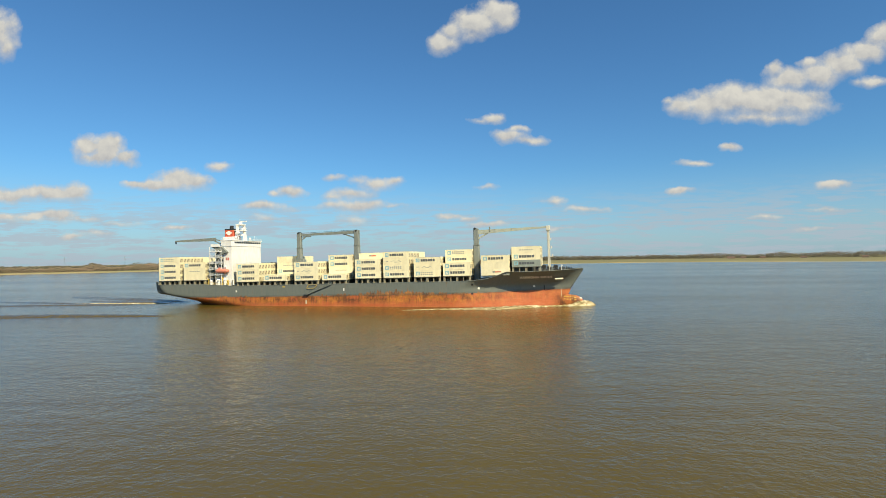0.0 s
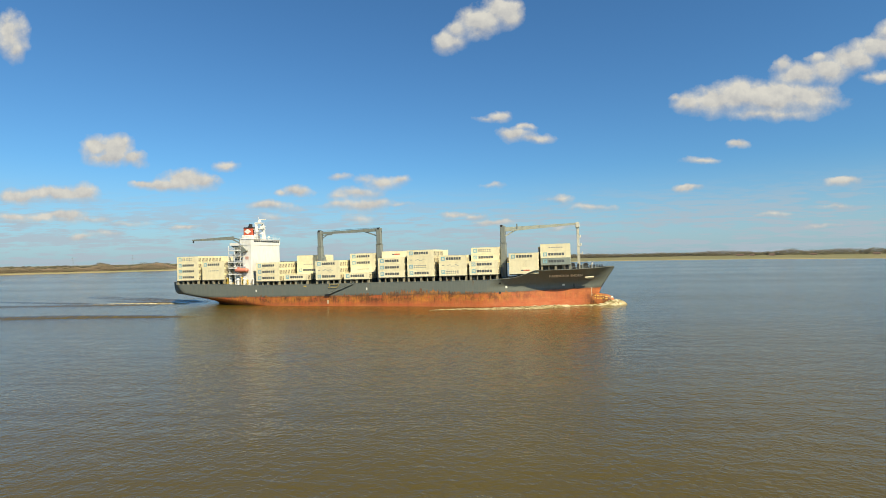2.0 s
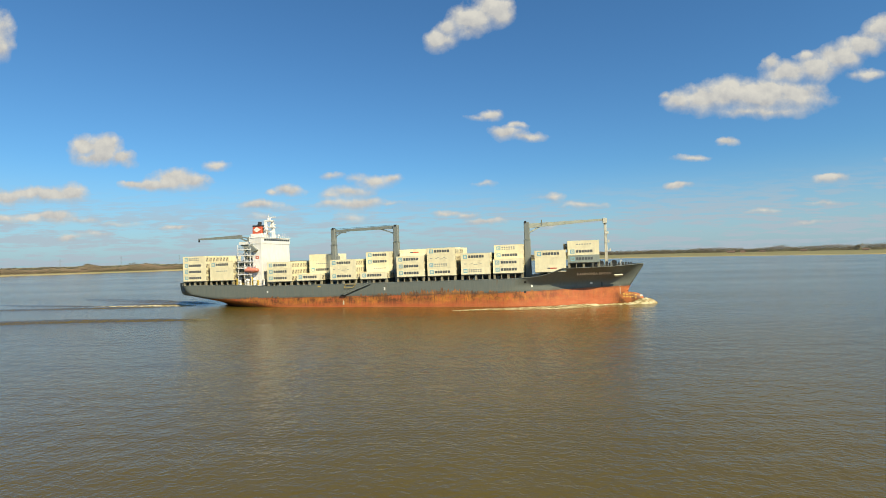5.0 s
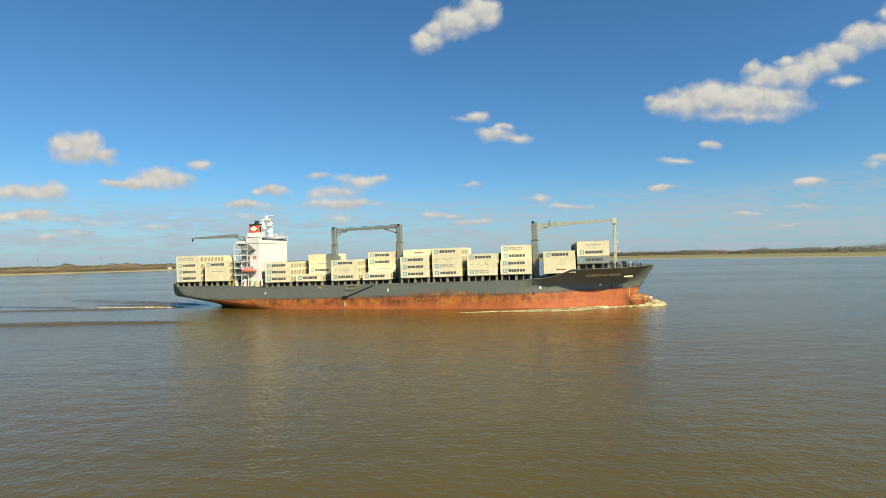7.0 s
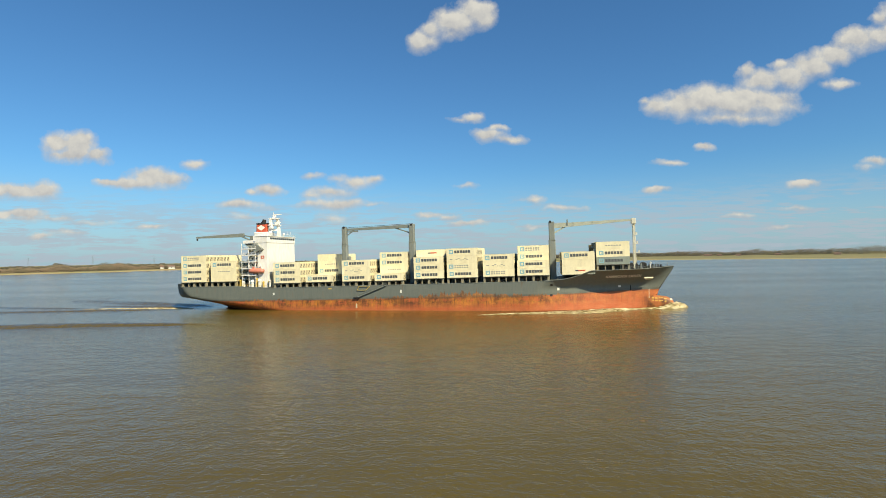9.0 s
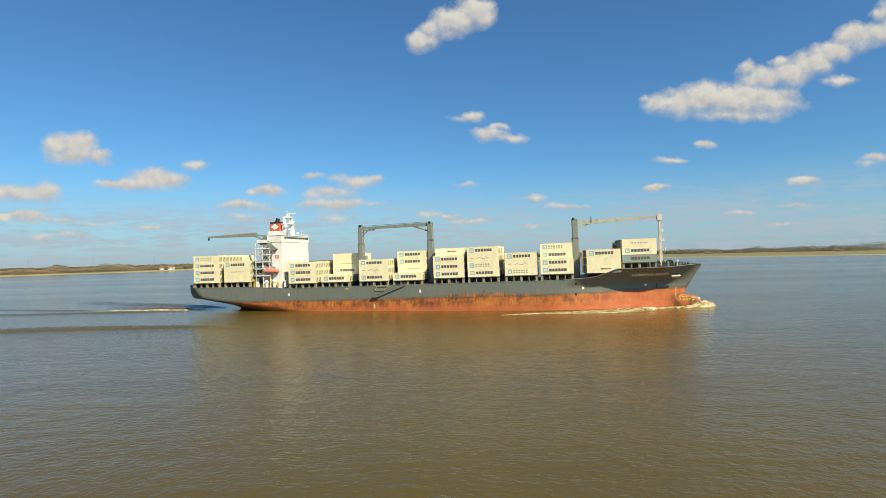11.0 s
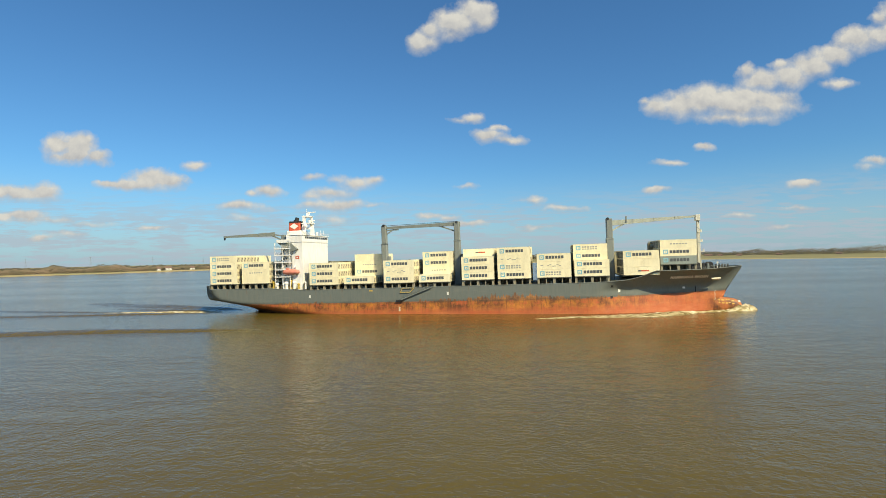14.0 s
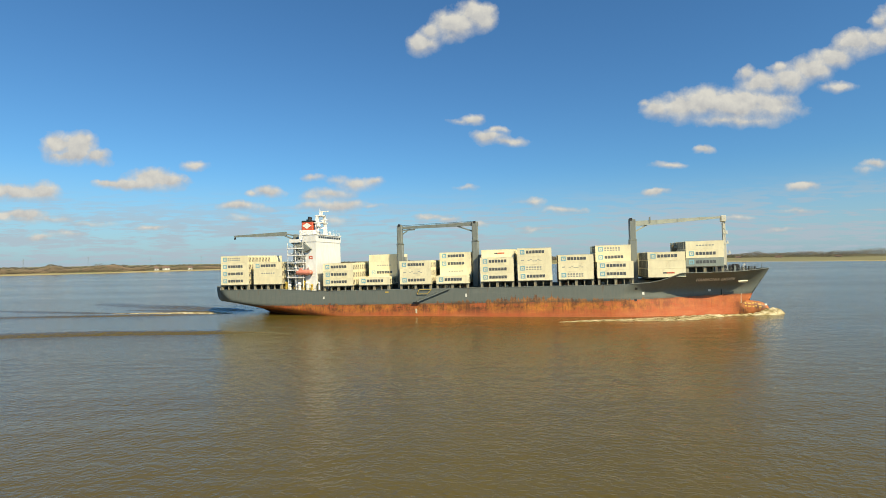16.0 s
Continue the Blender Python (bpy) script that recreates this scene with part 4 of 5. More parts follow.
    beam(bm, (-52.6, -1.6, 32.4), (-52.2, -1.2, 41.0), 1.5, 1.3, 1.0, 1.0)
    beam(bm, (-49.9, 1.6, 32.4), (-50.2, 1.2, 41.0), 1.5, 1.3, 1.0, 1.0)
    beam(bm, (-52.5, -1.4, 35.6), (-50.0, 1.4, 35.6), 0.8, 0.8)
    box(bm, -53.3, -49.2, -2.4, 2.4, 37.5, 37.9)
    box(bm, -53.0, -49.5, -1.8, 1.8, 40.4, 40.9)
    box(bm, -51.9, -50.9, -0.5, 0.5, 40.9, 42.2, taper=0.12, bevel=0.05)
    tube(bm, (-51.6, 0, 41), (-51.6, 0, 43.8), 0.16, 0.1, n=6)
    mast = part("signal_mast", bm, WHITE, ship, "white twin-legged radar mast on the wheelhouse")
    for px, pz, ln in ((-50.4, 38.6, 2.4), (-50.6, 42.2, 2.9)):
        bm = bmesh.new()
        box(bm, px - ln * 0.35, px + ln, -0.2, 0.2, pz, pz + 0.4, bevel=0.05)
        tube(bm, (px, 0, pz - 1.0), (px, 0, pz), 0.3, n=8)
        part("radar_scanner", bm, WHITE, mast)
    for px, py, pz, r in ((-50.0, -6.2, 34.0, 0.75), (-49.6, 5.4, 33.7, 0.6), (-51.2, -2.6, 36.6, 0.9)):
        bm = bmesh.new()
        bmesh.ops.create_uvsphere(bm, u_segments=14, v_segments=10, radius=r, matrix=Matrix.Translation((px, py, pz)))
        tube(bm, (px, py, 32.4), (px, py, pz), 0.18, n=6)
        part("radome", bm, WHITE, ship, smooth=True)
    for px, py, h in ((-48.4, -11, 2.2), (-48.2, 9, 2.6), (-50.5, 11, 3.0), (-53.0, -9.5, 1.8)):
        bm = bmesh.new()
        tube(bm, (px, py, 32.4), (px, py, 32.4 + h), 0.05, n=5)
        part("whip_aerial", bm, WHITE, ship)


build_house()


# ---- deck cranes
def crane(x, y, top, foot=10.2, label="grey deck crane post with a stowed box-girder jib", wide=2.5):
    bm = bmesh.new()
    box(bm, x - wide / 2, x + wide / 2, y - wide / 2, y + wide / 2, foot, top - 7.5, bevel=0.35)
    box(bm, x - wide * 0.42, x + wide * 0.42, y - wide * 0.45, y + wide * 0.45, top - 7.5, top, bevel=0.25)
    box(bm, x - wide * 0.53, x + wide * 0.53, y - wide * 0.53, y + wide * 0.53, top - 7.7, top - 7.4, bevel=0.1)
    return part("deck_crane", bm, STEEL, ship, label)


def jib(post, p, q, deep, mat, brace=(), tip=0.62):
    bm = bmesh.new()
    beam(bm, p, q, 1.1, deep, 0.9, deep * tip)
    for k in (0.25, 0.5, 0.75):
        c, h = Vector(p).lerp(Vector(q), k), deep * (1 + (tip - 1) * k) * 0.53
        box(bm, c.x - 0.08, c.x + 0.08, c.y - 0.60, c.y + 0.60, c.z - h, c.z + h)
    j = part("jib", bm, mat, post)
    for a, b in brace:
        bm = bmesh.new()
        beam(bm, a, b, 0.5, 0.55)
        part("brace", bm, mat, post)
    return j


def build_cranes():
    y = -4.0
    a = crane(-16.1, y, 35.0, wide=2.4)
    b = crane(13.9, y, 35.2, wide=2.6)
    jib(b, (15.2, y, 34.4), (-17.0, y, 33.9), 1.5, STEEL, [((14.0, y, 31.2), (6.8, y, 33.8))])
    bm = bmesh.new()
    beam(bm, (-16.0, y, 30.8), (-12.0, y, 33.4), 0.4, 0.4)
    beam(bm, (-16.6, y, 32.9), (-10.0, y, 33.1), 0.5, 0.5)
    part("jib_rest", bm, STEEL, a)
    for c, px in ((a, -16.1), (b, 13.9)):
        bm = bmesh.new()
        tube(bm, (px, y - 1.2, 34.9), (px, y + 1.2, 34.9), 0.5, n=10)
        part("sheave_block", bm, DARK, c)
        bm = bmesh.new()
        box(bm, px + 0.9, px + 2.3, y - 1.0, y + 1.0, 20.0, 22.4, bevel=0.1)
        part("cab", bm, STEEL, c)
    c = crane(71.7, y - 0.5, 33.6, label="grey forward deck crane with a pale jib", wide=2.7)
    jib(c, (72.6, y - 0.5, 31.9), (103.0, y + 2.8, 33.2), 1.9, JIBGREY, [((72.2, y - 0.5, 28.8), (77.8, y, 31.8))], 0.36)
    bm = bmesh.new()
    tube(bm, (71.2, y - 1.8, 33.5), (71.2, y + 0.8, 33.5), 0.55, n=10)
    part("sheave_block", bm, DARK, c)
    bm = bmesh.new()
    beam(bm, (77.9, y - 0.4, 32.0), (77.9, y - 0.4, 34.2), 0.5, 0.5)
    part("jib_stop", bm, STEEL, c)
    # hoist wires
    for off in (-0.3, 0.3):
        bm = bmesh.new()
        tube(bm, (14.3, y + off, 35.4), (-17.0, y + off, 34.8), 0.05, n=5)
        part("hoist_wire", bm, DARK, b)
    # aft crane behind the house, its jib swung out over the stern
    d = crane(-64.6, 4.0, 33.6, label="grey aft crane post with a long jib over the stern", wide=2.2)
    jib(d, (-69.0, 4.0, 34.0), (-93.7, 4.0, 33.75), 1.75, STEEL, [((-64.4, 4.0, 30.8), (-70.0, 4.0, 33.4)), ((-64.4, 4.0, 32.9), (-70.0, 4.0, 34.1))], 0.42)
    bm = bmesh.new()
    tube(bm, (-93.4, 4.0, 33.8), (-93.4, 4.0, 33.2), 0.06, n=5)
    box(bm, -93.7, -93.1, 3.7, 4.3, 32.3, 33.3, bevel=0.08)
    part("hook_block", bm, DARK, d)


build_cranes()


# ---- foremast and forecastle gear
def build_bow():
    x = 103.6
    bm = bmesh.new()
    for sx, sy in ((-0.45, -0.45), (0.45, -0.45), (0.45, 0.45), (-0.45, 0.45)):
        tube(bm, (x + sx, -1 + sy, 13.3), (x + sx * 0.7, -1 + sy * 0.7, 32.6), 0.16, n=6)
    for i in range(16):
        z = 14 + i * 1.2
        s = 1 if i % 2 else -1
        tube(bm, (x - 0.5 * s, -1.5, z), (x + 0.5 * s, -1.5, z + 1.2), 0.06, n=4)
        tube(bm, (x - 0.5 * s, -0.5, z), (x + 0.5 * s, -0.5, z + 1.2), 0.06, n=4)
        tube(bm, (x - 0.5, -1 - 0.5 * s, z), (x - 0.5, -1 + 0.5 * s, z + 1.2), 0.06, n=4)
    box(bm, x - 0.48, x + 0.48, -1.5, -0.5, 13.3, 31.6, taper=0.06, bevel=0.08)
    fm = part("foremast", bm, PALE, ship, "pale yellow lattice foremast carrying the jib rest")
    bm = bmesh.new()
    box(bm, x - 0.95, x + 0.75, -1.9, -0.1, 31.6, 33.8, bevel=0.1)
    part("jib_cradle", bm, PALE, fm)
    for z, w in ((27.2, 0.9), (23.6, 1.1), (20.0, 1.6)):
        bm = bmesh.new()
        box(bm, x - 0.3, x + w + 0.3, -1.7, -0.3, z, z + 0.3)
        tube(bm, (x + w, -1, z + 0.2), (x + w, -1, z + 1.1), 0.3, n=8)
        part("mast_platform", bm, PALE, fm)
    z0 = 13.3
    for px, py in ((101.0, -6.6), (101.0, 6.6), (106.4, -2.6)):
        bm = bmesh.new()
        box(bm, px - 1.3, px + 1.3, py - 1.3, py + 1.3, z0, z0 + 1.2, bevel=0.06)
        tube(bm, (px, py - 1.4, z0 + 2.0), (px, py + 1.4, z0 + 2.0), 0.75, n=12)
        for d in (-1.5, 1.3):
            tube(bm, (px, py + d, z0 + 2.0), (px, py + d + 0.2, z0 + 2.0), 1.05, n=12)
        part("windlass", bm, DARK, ship, "dark mooring winch on the forecastle")
    for px, py, w, h, mt in ((98.9, -10.2, 1.2, 2.9, DARK), (100.1, -9.2, 0.8, 3.2, STEEL), (103.2, -7.4, 1.0, 2.6, DARK), (105.0, -6.4, 0.7, 2.4, STEEL), (97.6, -11.0, 0.9, 2.4, COAMING)):
        bm = bmesh.new()
        box(bm, px - w / 2, px + w / 2, py - w / 2, py + w / 2, z0, z0 + h, taper=0.06, bevel=0.06)
        tube(bm, (px, py, z0 + h), (px, py, z0 + h + 0.35), 0.2, n=8)
        part("deck_locker", bm, mt, ship)
    railing(ship, [(x1, -half_breadth(x1, 14.4) + 0.35, sheer(x1) + 0.05) for x1 in (99.5, 102.5, 105.5, 108.5, 111.5)], high=1.0, mat=STEEL)
    for px, py, h in ((107.6, -4.4, 1.9), (109.0, -3.6, 1.8), (99.6, -7.6, 2.2), (110.5, -2.2, 2.0), (104.8, -6.0, 1.9), (112.6, -1.6, 1.9)):
        for d in (-0.5, 0.5):
            bm = bmesh.new()
            tube(bm, (px + d, py, z0), (px + d, py, z0 + h), 0.28, n=8)
            tube(bm, (px + d, py, z0 + h), (px + d, py, z0 + h + 0.15), 0.36, n=8)
            part("bollard", bm, STEEL if px < 104 else DARK, ship)
    bm = bmesh.new()
    tube(bm, (108.8, -3.4, z0), (108.8, -3.4, z0 + 2.4), 0.22, n=8)
    tube(bm, (108.8, -3.4, z0 + 2.4), (109.3, -3.4, z0 + 3.0), 0.3, 0.4, n=8)
    part("goose_neck_vent", bm, WHITE, ship)
    bm = bmesh.new()
    tube(bm, (115.9, 0, 13.3), (115.9, 0, 16.0), 0.07, n=6)
    part("jackstaff", bm, STEEL, ship)
    # stowed anchor, a pale plate in the flare
    for s in (-1, 1):
        bm = bmesh.new()
        c, n = hull_point(107.2, 11.0, 0.75)
        t = Vector((-n.y, n.x, 0)).normalized()
        u = n.cross(t) * (1 if n.cross(t).z > 0 else -1)
        pts = [(-2.0, 0.45), (1.9, 0.5), (1.5, -0.45), (-1.2, -0.4), (-1.6, 0.1)]
        a = [c + t * px + u * pz + n * 0.1 for px, pz in pts]
        b = [v + n * 0.55 for v in a]
        if s > 0:
            a, b = [Vector((v.x, -v.y, v.z)) for v in a], [Vector((v.x, -v.y, v.z)) for v in b]
        va, vb = [bm.verts.new(v) for v in a], [bm.verts.new(v) for v in b]
        bm.faces.new(va[::-1])
        bm.faces.new(vb)
        for i in range(5):
            bm.faces.new((va[i], va[(i + 1) % 5], vb[(i + 1) % 5], vb[i]))
        part("anchor", bm, TRANSOM, ship, "pale painted anchor stowed in the bow flare")


build_bow()


# ---- lettering and marks on the hull
def hull_text(text, x, z, size, name, lean=0.0):
    cu = bpy.data.curves.new(name, "FONT")
    cu.body, cu.size, cu.space_character, cu.offset = text, size, 1.12, 0.06
    ob = new(name, cu)
    bpy.context.view_layer.update()
    me = bpy.data.meshes.new_from_object(ob.evaluated_get(bpy.context.evaluated_depsgraph_get()))
    bpy.data.objects.remove(ob)
    for v in me.vertices:
        p, n = hull_point(x + v.co.x, z + v.co.y + lean * v.co.x, 0.16)
        v.co = p
    me.materials.append(MARK)
    o = new(name, me)
    o.parent = ship
    return o


tagged(hull_text("HAMMONIA EMDEN", 91.2, 10.9, 1.38, "bow_lettering"), "white capital lettering on the bow flare")


def hull_plate(name, x, z, w, h, mat, label=""):
    bm = bmesh.new()
    a = [hull_point(x + dx, z + dz, 0.04)[0] for dx, dz in ((0, 0), (w, 0), (w, h), (0, h))]
    b = [hull_point(x + dx, z + dz, -0.05)[0] for dx, dz in ((0, 0), (w, 0), (w, h), (0, h))]
    va, vb = [bm.verts.new(v) for v in a], [bm.verts.new(v) for v in b]
    bm.faces.new(va)
    bm.faces.new(vb[::-1])
    for i in range(4):
        bm.faces.new((va[i], va[(i + 1) % 4], vb[(i + 1) % 4], vb[i]))
    return part(name, bm, mat, ship, label)


for x, z, w, h, mt in ((11.0, 7.0, 0.7, 1.2, MARK), (73.0, 6.6, 0.8, 1.0, MARK), (70.4, 8.4, 0.9, 0.8, DARK), (70.2, 4.4, 0.9, 0.9, DARK), (-7.9, 1.2, 0.6, 1.7, TRANSOM), (-44.6, 7.0, 0.7, 1.0, MARK), (96.4, 6.9, 1.0, 0.7, MARK), (101.0, 5.4, 0.35, 2.2, DARK), (-19.6, 9.0, 1.4, 0.5, YELLOW)):
    hull_plate("hull_mark", x, z, w, h, mt)
for i in range(9):
    hull_plate("draught_mark", 108.2 + (i % 3) * 0.05, 2.3 + i * 0.4, 0.32, 0.2, TRANSOM)


def bulb_mark(x, z, w, h, mat):
    """A worn painted mark that follows the side of the bulb."""
    def on(px, pz, out):
        u = (px - 103) / 15.2
        _x, r, cz = bulb_ring(u)
        c = max(min((pz - cz) / (3.6 * r), 1.0), -1.0)
        return Vector((px, -(bulb_half(u) + out) * r * math.sqrt(1 - c * c), pz))
    bm = bmesh.new()
    f = [bm.verts.new(on(px, pz, 0.06)) for px, pz in ((x, z), (x + w, z), (x + w, z + h), (x, z + h))]
    b = [bm.verts.new(on(px, pz, -0.1)) for px, pz in ((x, z), (x + w, z), (x + w, z + h), (x, z + h))]
    bm.faces.new(f)
    bm.faces.new(b[::-1])
    for i in range(4):
        bm.faces.new((f[i], f[(i + 1) % 4], b[(i + 1) % 4], b[i]))
    part("bulb_mark", bm, mat, ship)


for px, pz, w, h, mt in ((109.6, 1.0, 0.5, 1.5, OCHRE), (110.6, 0.9, 0.9, 0.4, OCHRE), (110.6, 1.9, 0.9, 0.4, OCHRE), (112.0, 0.8, 0.5, 1.6, OCHRE), (112.9, 1.0, 0.5, 1.4, OCHRE), (113.9, 0.7, 0.9, 0.35, OCHRE), (113.9, 1.6, 0.9, 0.35, OCHRE), (116.2, 1.3, 0.9, 0.5, MARK)):
    bulb_mark(px, pz, w, h, mt)


# ---- stowed accommodation ladder
def build_gangway():
    y = -15.25
    p, q = Vector((-6.8, y, 5.6)), Vector((5.4, y, 10.2))
    bm = bmesh.new()
    beam(bm, p, q, 0.7, 0.28)
    for k in range(22):
        c = p.lerp(q, k / 21)
        box(bm, c.x - 0.15, c.x + 0.15, y - 0.36, y + 0.36, c.z + 0.1, c.z + 0.2)
    g = part("gangway", bm, STEEL, ship, "dark accommodation ladder stowed along the hull")
    for s in (-0.34, 0.34):
        bm = bmesh.new()
        for k in range(9):
            c = p.lerp(q, k / 8) + Vector((0, s, 0))
            tube(bm, c, c + Vector((0, 0, 1.0)), 0.03, n=4)
        for h in (0.5, 1.0):
            tube(bm, p + Vector((0, s, h)), q + Vector((0, s, h)), 0.03, n=4)
        part("handrail", bm, STEEL, g)
    bm = bmesh.new()
    box(bm, -8.6, -5.9, y - 0.7, y + 0.5, 5.3, 5.55, bevel=0.03)
    part("lower_platform", bm, DARK, g)
    bm = bmesh.new()
    for a, b in (((-7.0, y, 8.4), (-3.2, y, 8.4)), ((-7.0, y, 8.4), (-6.2, y, 10.0)), ((-3.2, y, 8.4), (-1.6, y, 10.0)), ((-6.2, y, 10.0), (-1.6, y, 10.0))):
        beam(bm, a, b, 0.16, 0.16)
    part("ladder_frame", bm, YELLOW, g, "yellow hinged frame")


build_gangway()


# ---------------------------------------------------------------- containers
def container_body(mat, name="body"):
    """A forty-foot insulated box: smooth panels between proud rails and posts, ribbed roof, cooling unit in the forward end."""
    bm = bmesh.new()
    L, W, H = LONG, WIDE, HIGH
    box(bm, 0.05, L - 0.06, -W / 2 + 0.03, W / 2 - 0.03, 0.12, H - 0.05)
    for s in (-1, 1):
        yo, yi = s * W / 2, s * (W / 2 - 0.16)
        a, b = min(yo, yi), max(yo, yi)
        box(bm, 0, 0.17, a, b, 0, H)
        box(bm, L - 0.17, L, a, b, 0, H)
        box(bm, 0.17, L - 0.17, a, b, 0, 0.17)
        box(bm, 0.17, L - 0.17, a, b, H - 0.13, H - 0.01)
        for k in range(1, 12):
            c = k * L / 12
            box(bm, c - 0.025, c + 0.025, min(s * (W / 2 - 0.03), s * (W / 2 - 0.012)), max(s * (W / 2 - 0.03), s * (W / 2 - 0.012)), 0.17, H - 0.13)
    for x in (0.0, L - 0.14):
        box(bm, x, x + 0.14, -W / 2 + 0.16, W / 2 - 0.16, 0, 0.2)
        box(bm, x, x + 0.14, -W / 2 + 0.16, W / 2 - 0.16, H - 0.18, H - 0.01)
    return part(name, bm, mat)


def make_meshes():
    made = {"white": container_body(REEFER), "green": container_body(GREENBOX)}
    bm = bmesh.new()
    box(bm, LONG - 0.05, LONG - 0.01, -1.0, 1.0, 0.25, 2.2)
    made["unit"] = part("cooling_unit", bm, UNIT)
    bm = bmesh.new()
    tube(bm, (LONG - 0.02, 0.3, 1.6), (LONG + 0.0, 0.3, 1.6), 0.42, n=12)
    box(bm, LONG - 0.02, LONG, -0.85, -0.3, 0.5, 1.2)
    made["grille"] = part("fan_grille", bm, FAN)
    bm = bmesh.new()
    for s in (-1, 1):
        box(bm, -0.01, 0.04, min(s * 0.03, s * 1.04), max(s * 0.03, s * 1.04), 0.22, HIGH - 0.2, bevel=0.015)
        for q in (0.3, 0.75):
            tube(bm, (-0.04, s * q, 0.2), (-0.04, s * q, HIGH - 0.18), 0.03, n=6)
            box(bm, -0.07, -0.01, s * q - 0.12, s * q + 0.12, 1.05, 1.25)
    made["door"] = part("door_pair", bm, DOORS)
    y = -WIDE / 2 - 0.012
    bm = bmesh.new()
    for a, b, c, d in ((1.0, 2.65, 0.7, 1.05), (1.0, 2.65, 1.95, 2.3), (1.0, 1.36, 1.05, 1.95), (2.29, 2.65, 1.05, 1.95)):
        box(bm, a, b, y, y + 0.03, c, d)
    box(bm, 1.68, 2.02, y, y + 0.03, 1.33, 1.67)
    made["emblem"] = part("emblem", bm, SKYBLUE)
    for k in range(6):
        bm = bmesh.new()
        x = 3.2 + k * 1.1
        box(bm, x, x + 0.90, y, y + 0.03, 0.98, 2.02)
        made["word%d" % k] = part("lettering_bar", bm, LETTER)
        x = 3.15 + k * 0.95
        for nm, z0, z1 in (("upper%d", 1.55, 2.1), ("lower%d", 0.85, 1.25)):
            bm = bmesh.new()
            box(bm, x, x + 0.62, y, y + 0.03, z0, z1)
            made[nm % k] = part("lettering_bar", bm, SCRIPT)
        x = 3.6 + k * 0.85
        z = 1.05 + 0.35 * math.sin(k * 1.9)
        bm = bmesh.new()
        box(bm, x, x + 0.78, y, y + 0.03, z + 0.2, z + 0.42)
        made["script%d" % k] = part("script_stroke", bm, SCRIPT)
        bm = bmesh.new()
        box(bm, 3.4 + k * 1.0, 4.05 + k * 1.0, y, y + 0.03, 1.2, 1.6)
        made["faint%d" % k] = part("lettering_bar", bm, SCRIPT)
    bm = bmesh.new()
    box(bm, 1.3, 2.3, y, y + 0.03, 1.3, 1.6)
    made["arrow"] = part("emblem", bm, SCRIPT)
    bm = bmesh.new()
    box(bm, 6.0, 8.6, y, y + 0.03, 1.25, 1.7)
    made["red"] = part("lettering_bar", bm, REDMARK)
    bm = bmesh.new()
    box(bm, 4.9, 6.0, y, y + 0.03, 1.25, 1.7)
    made["tail"] = part("emblem", bm, LETTER)
    meshes = {k: (o.data, o.name.split(".")[0]) for k, o in made.items()}
    for o in made.values():
        bpy.data.objects.remove(o)
    return meshes


MESH = make_meshes()
# what the shipboard side of each outer box shows, bay by bay from the lowest tier up
SIDES = [
    "word word word double", "plain faint word", "word word word", "word word faint plain", "word script word", "word faint word word",
    "word word word red", "word double script word", "double script word", "word word word double", "red plain word", "green word faint",
]
SIX = range(6)
FACE = {
    "word": ["emblem"] + ["word%d" % k for k in SIX], "double": ["emblem"] + ["upper%d" % k for k in SIX] + ["lower%d" % k for k in SIX],
    "script": ["arrow"] + ["script%d" % k for k in SIX], "red": ["tail", "red"], "plain": [], "faint": ["faint%d" % k for k in SIX],
}
FACE["green"] = FACE["word"]
TEXT = {
    "word": "white stacked container with pale blue square and dark bars", "double": "white stacked container with two rows of faded bars",
    "script": "white stacked container with faded grey script strokes", "red": "white stacked container with a small red mark", "plain": "plain white stacked refrigerated container, unmarked",
    "faint": "white stacked container with weathered faint bars", "green": "grey-green stacked container with pale square and dark bars",
}
cargo = []
far_boxes = bmesh.new()


def put_container(local, kind, marked):
    ob = empty("shipping_container")
    tagged(ob, TEXT[kind], "shipping container", "containers on deck")
    names = ["green" if kind == "green" else "white", "unit", "grille", "door"] + (list(FACE[kind]) if marked else [])
    for k in names:
        data, nm = MESH[k]
        o = new(nm, data)
        o.parent = ob
    ob.matrix_basis = ship_pose(0) @ local
    cargo.append((ob, local))


def load_cargo():
    pick = random.Random(3)
    for b, (x, base, outer, inner, first, rows) in enumerate(BAYS):
        look_up = SIDES[b].split()
        for r in range(rows):
            y = -(rows - 1) / 2 * PITCH + r * PITCH
            n = outer if r < first else inner
            for t in range(n):
                z = base + t * (HIGH + 0.012)
                shown = r == 0 or (r == first and t >= outer)
                jx = pick.uniform(-0.05, 0.05)
                if shown:
                    kind = look_up[t]
                else:
                    kind = "plain"
                if r <= 6:
                    put_container(pose(x + jx, y, z), kind, shown)
                else:
                    box(far_boxes, x + jx, x + jx + LONG, y - WIDE / 2, y + WIDE / 2, z, z + HIGH)


load_cargo()


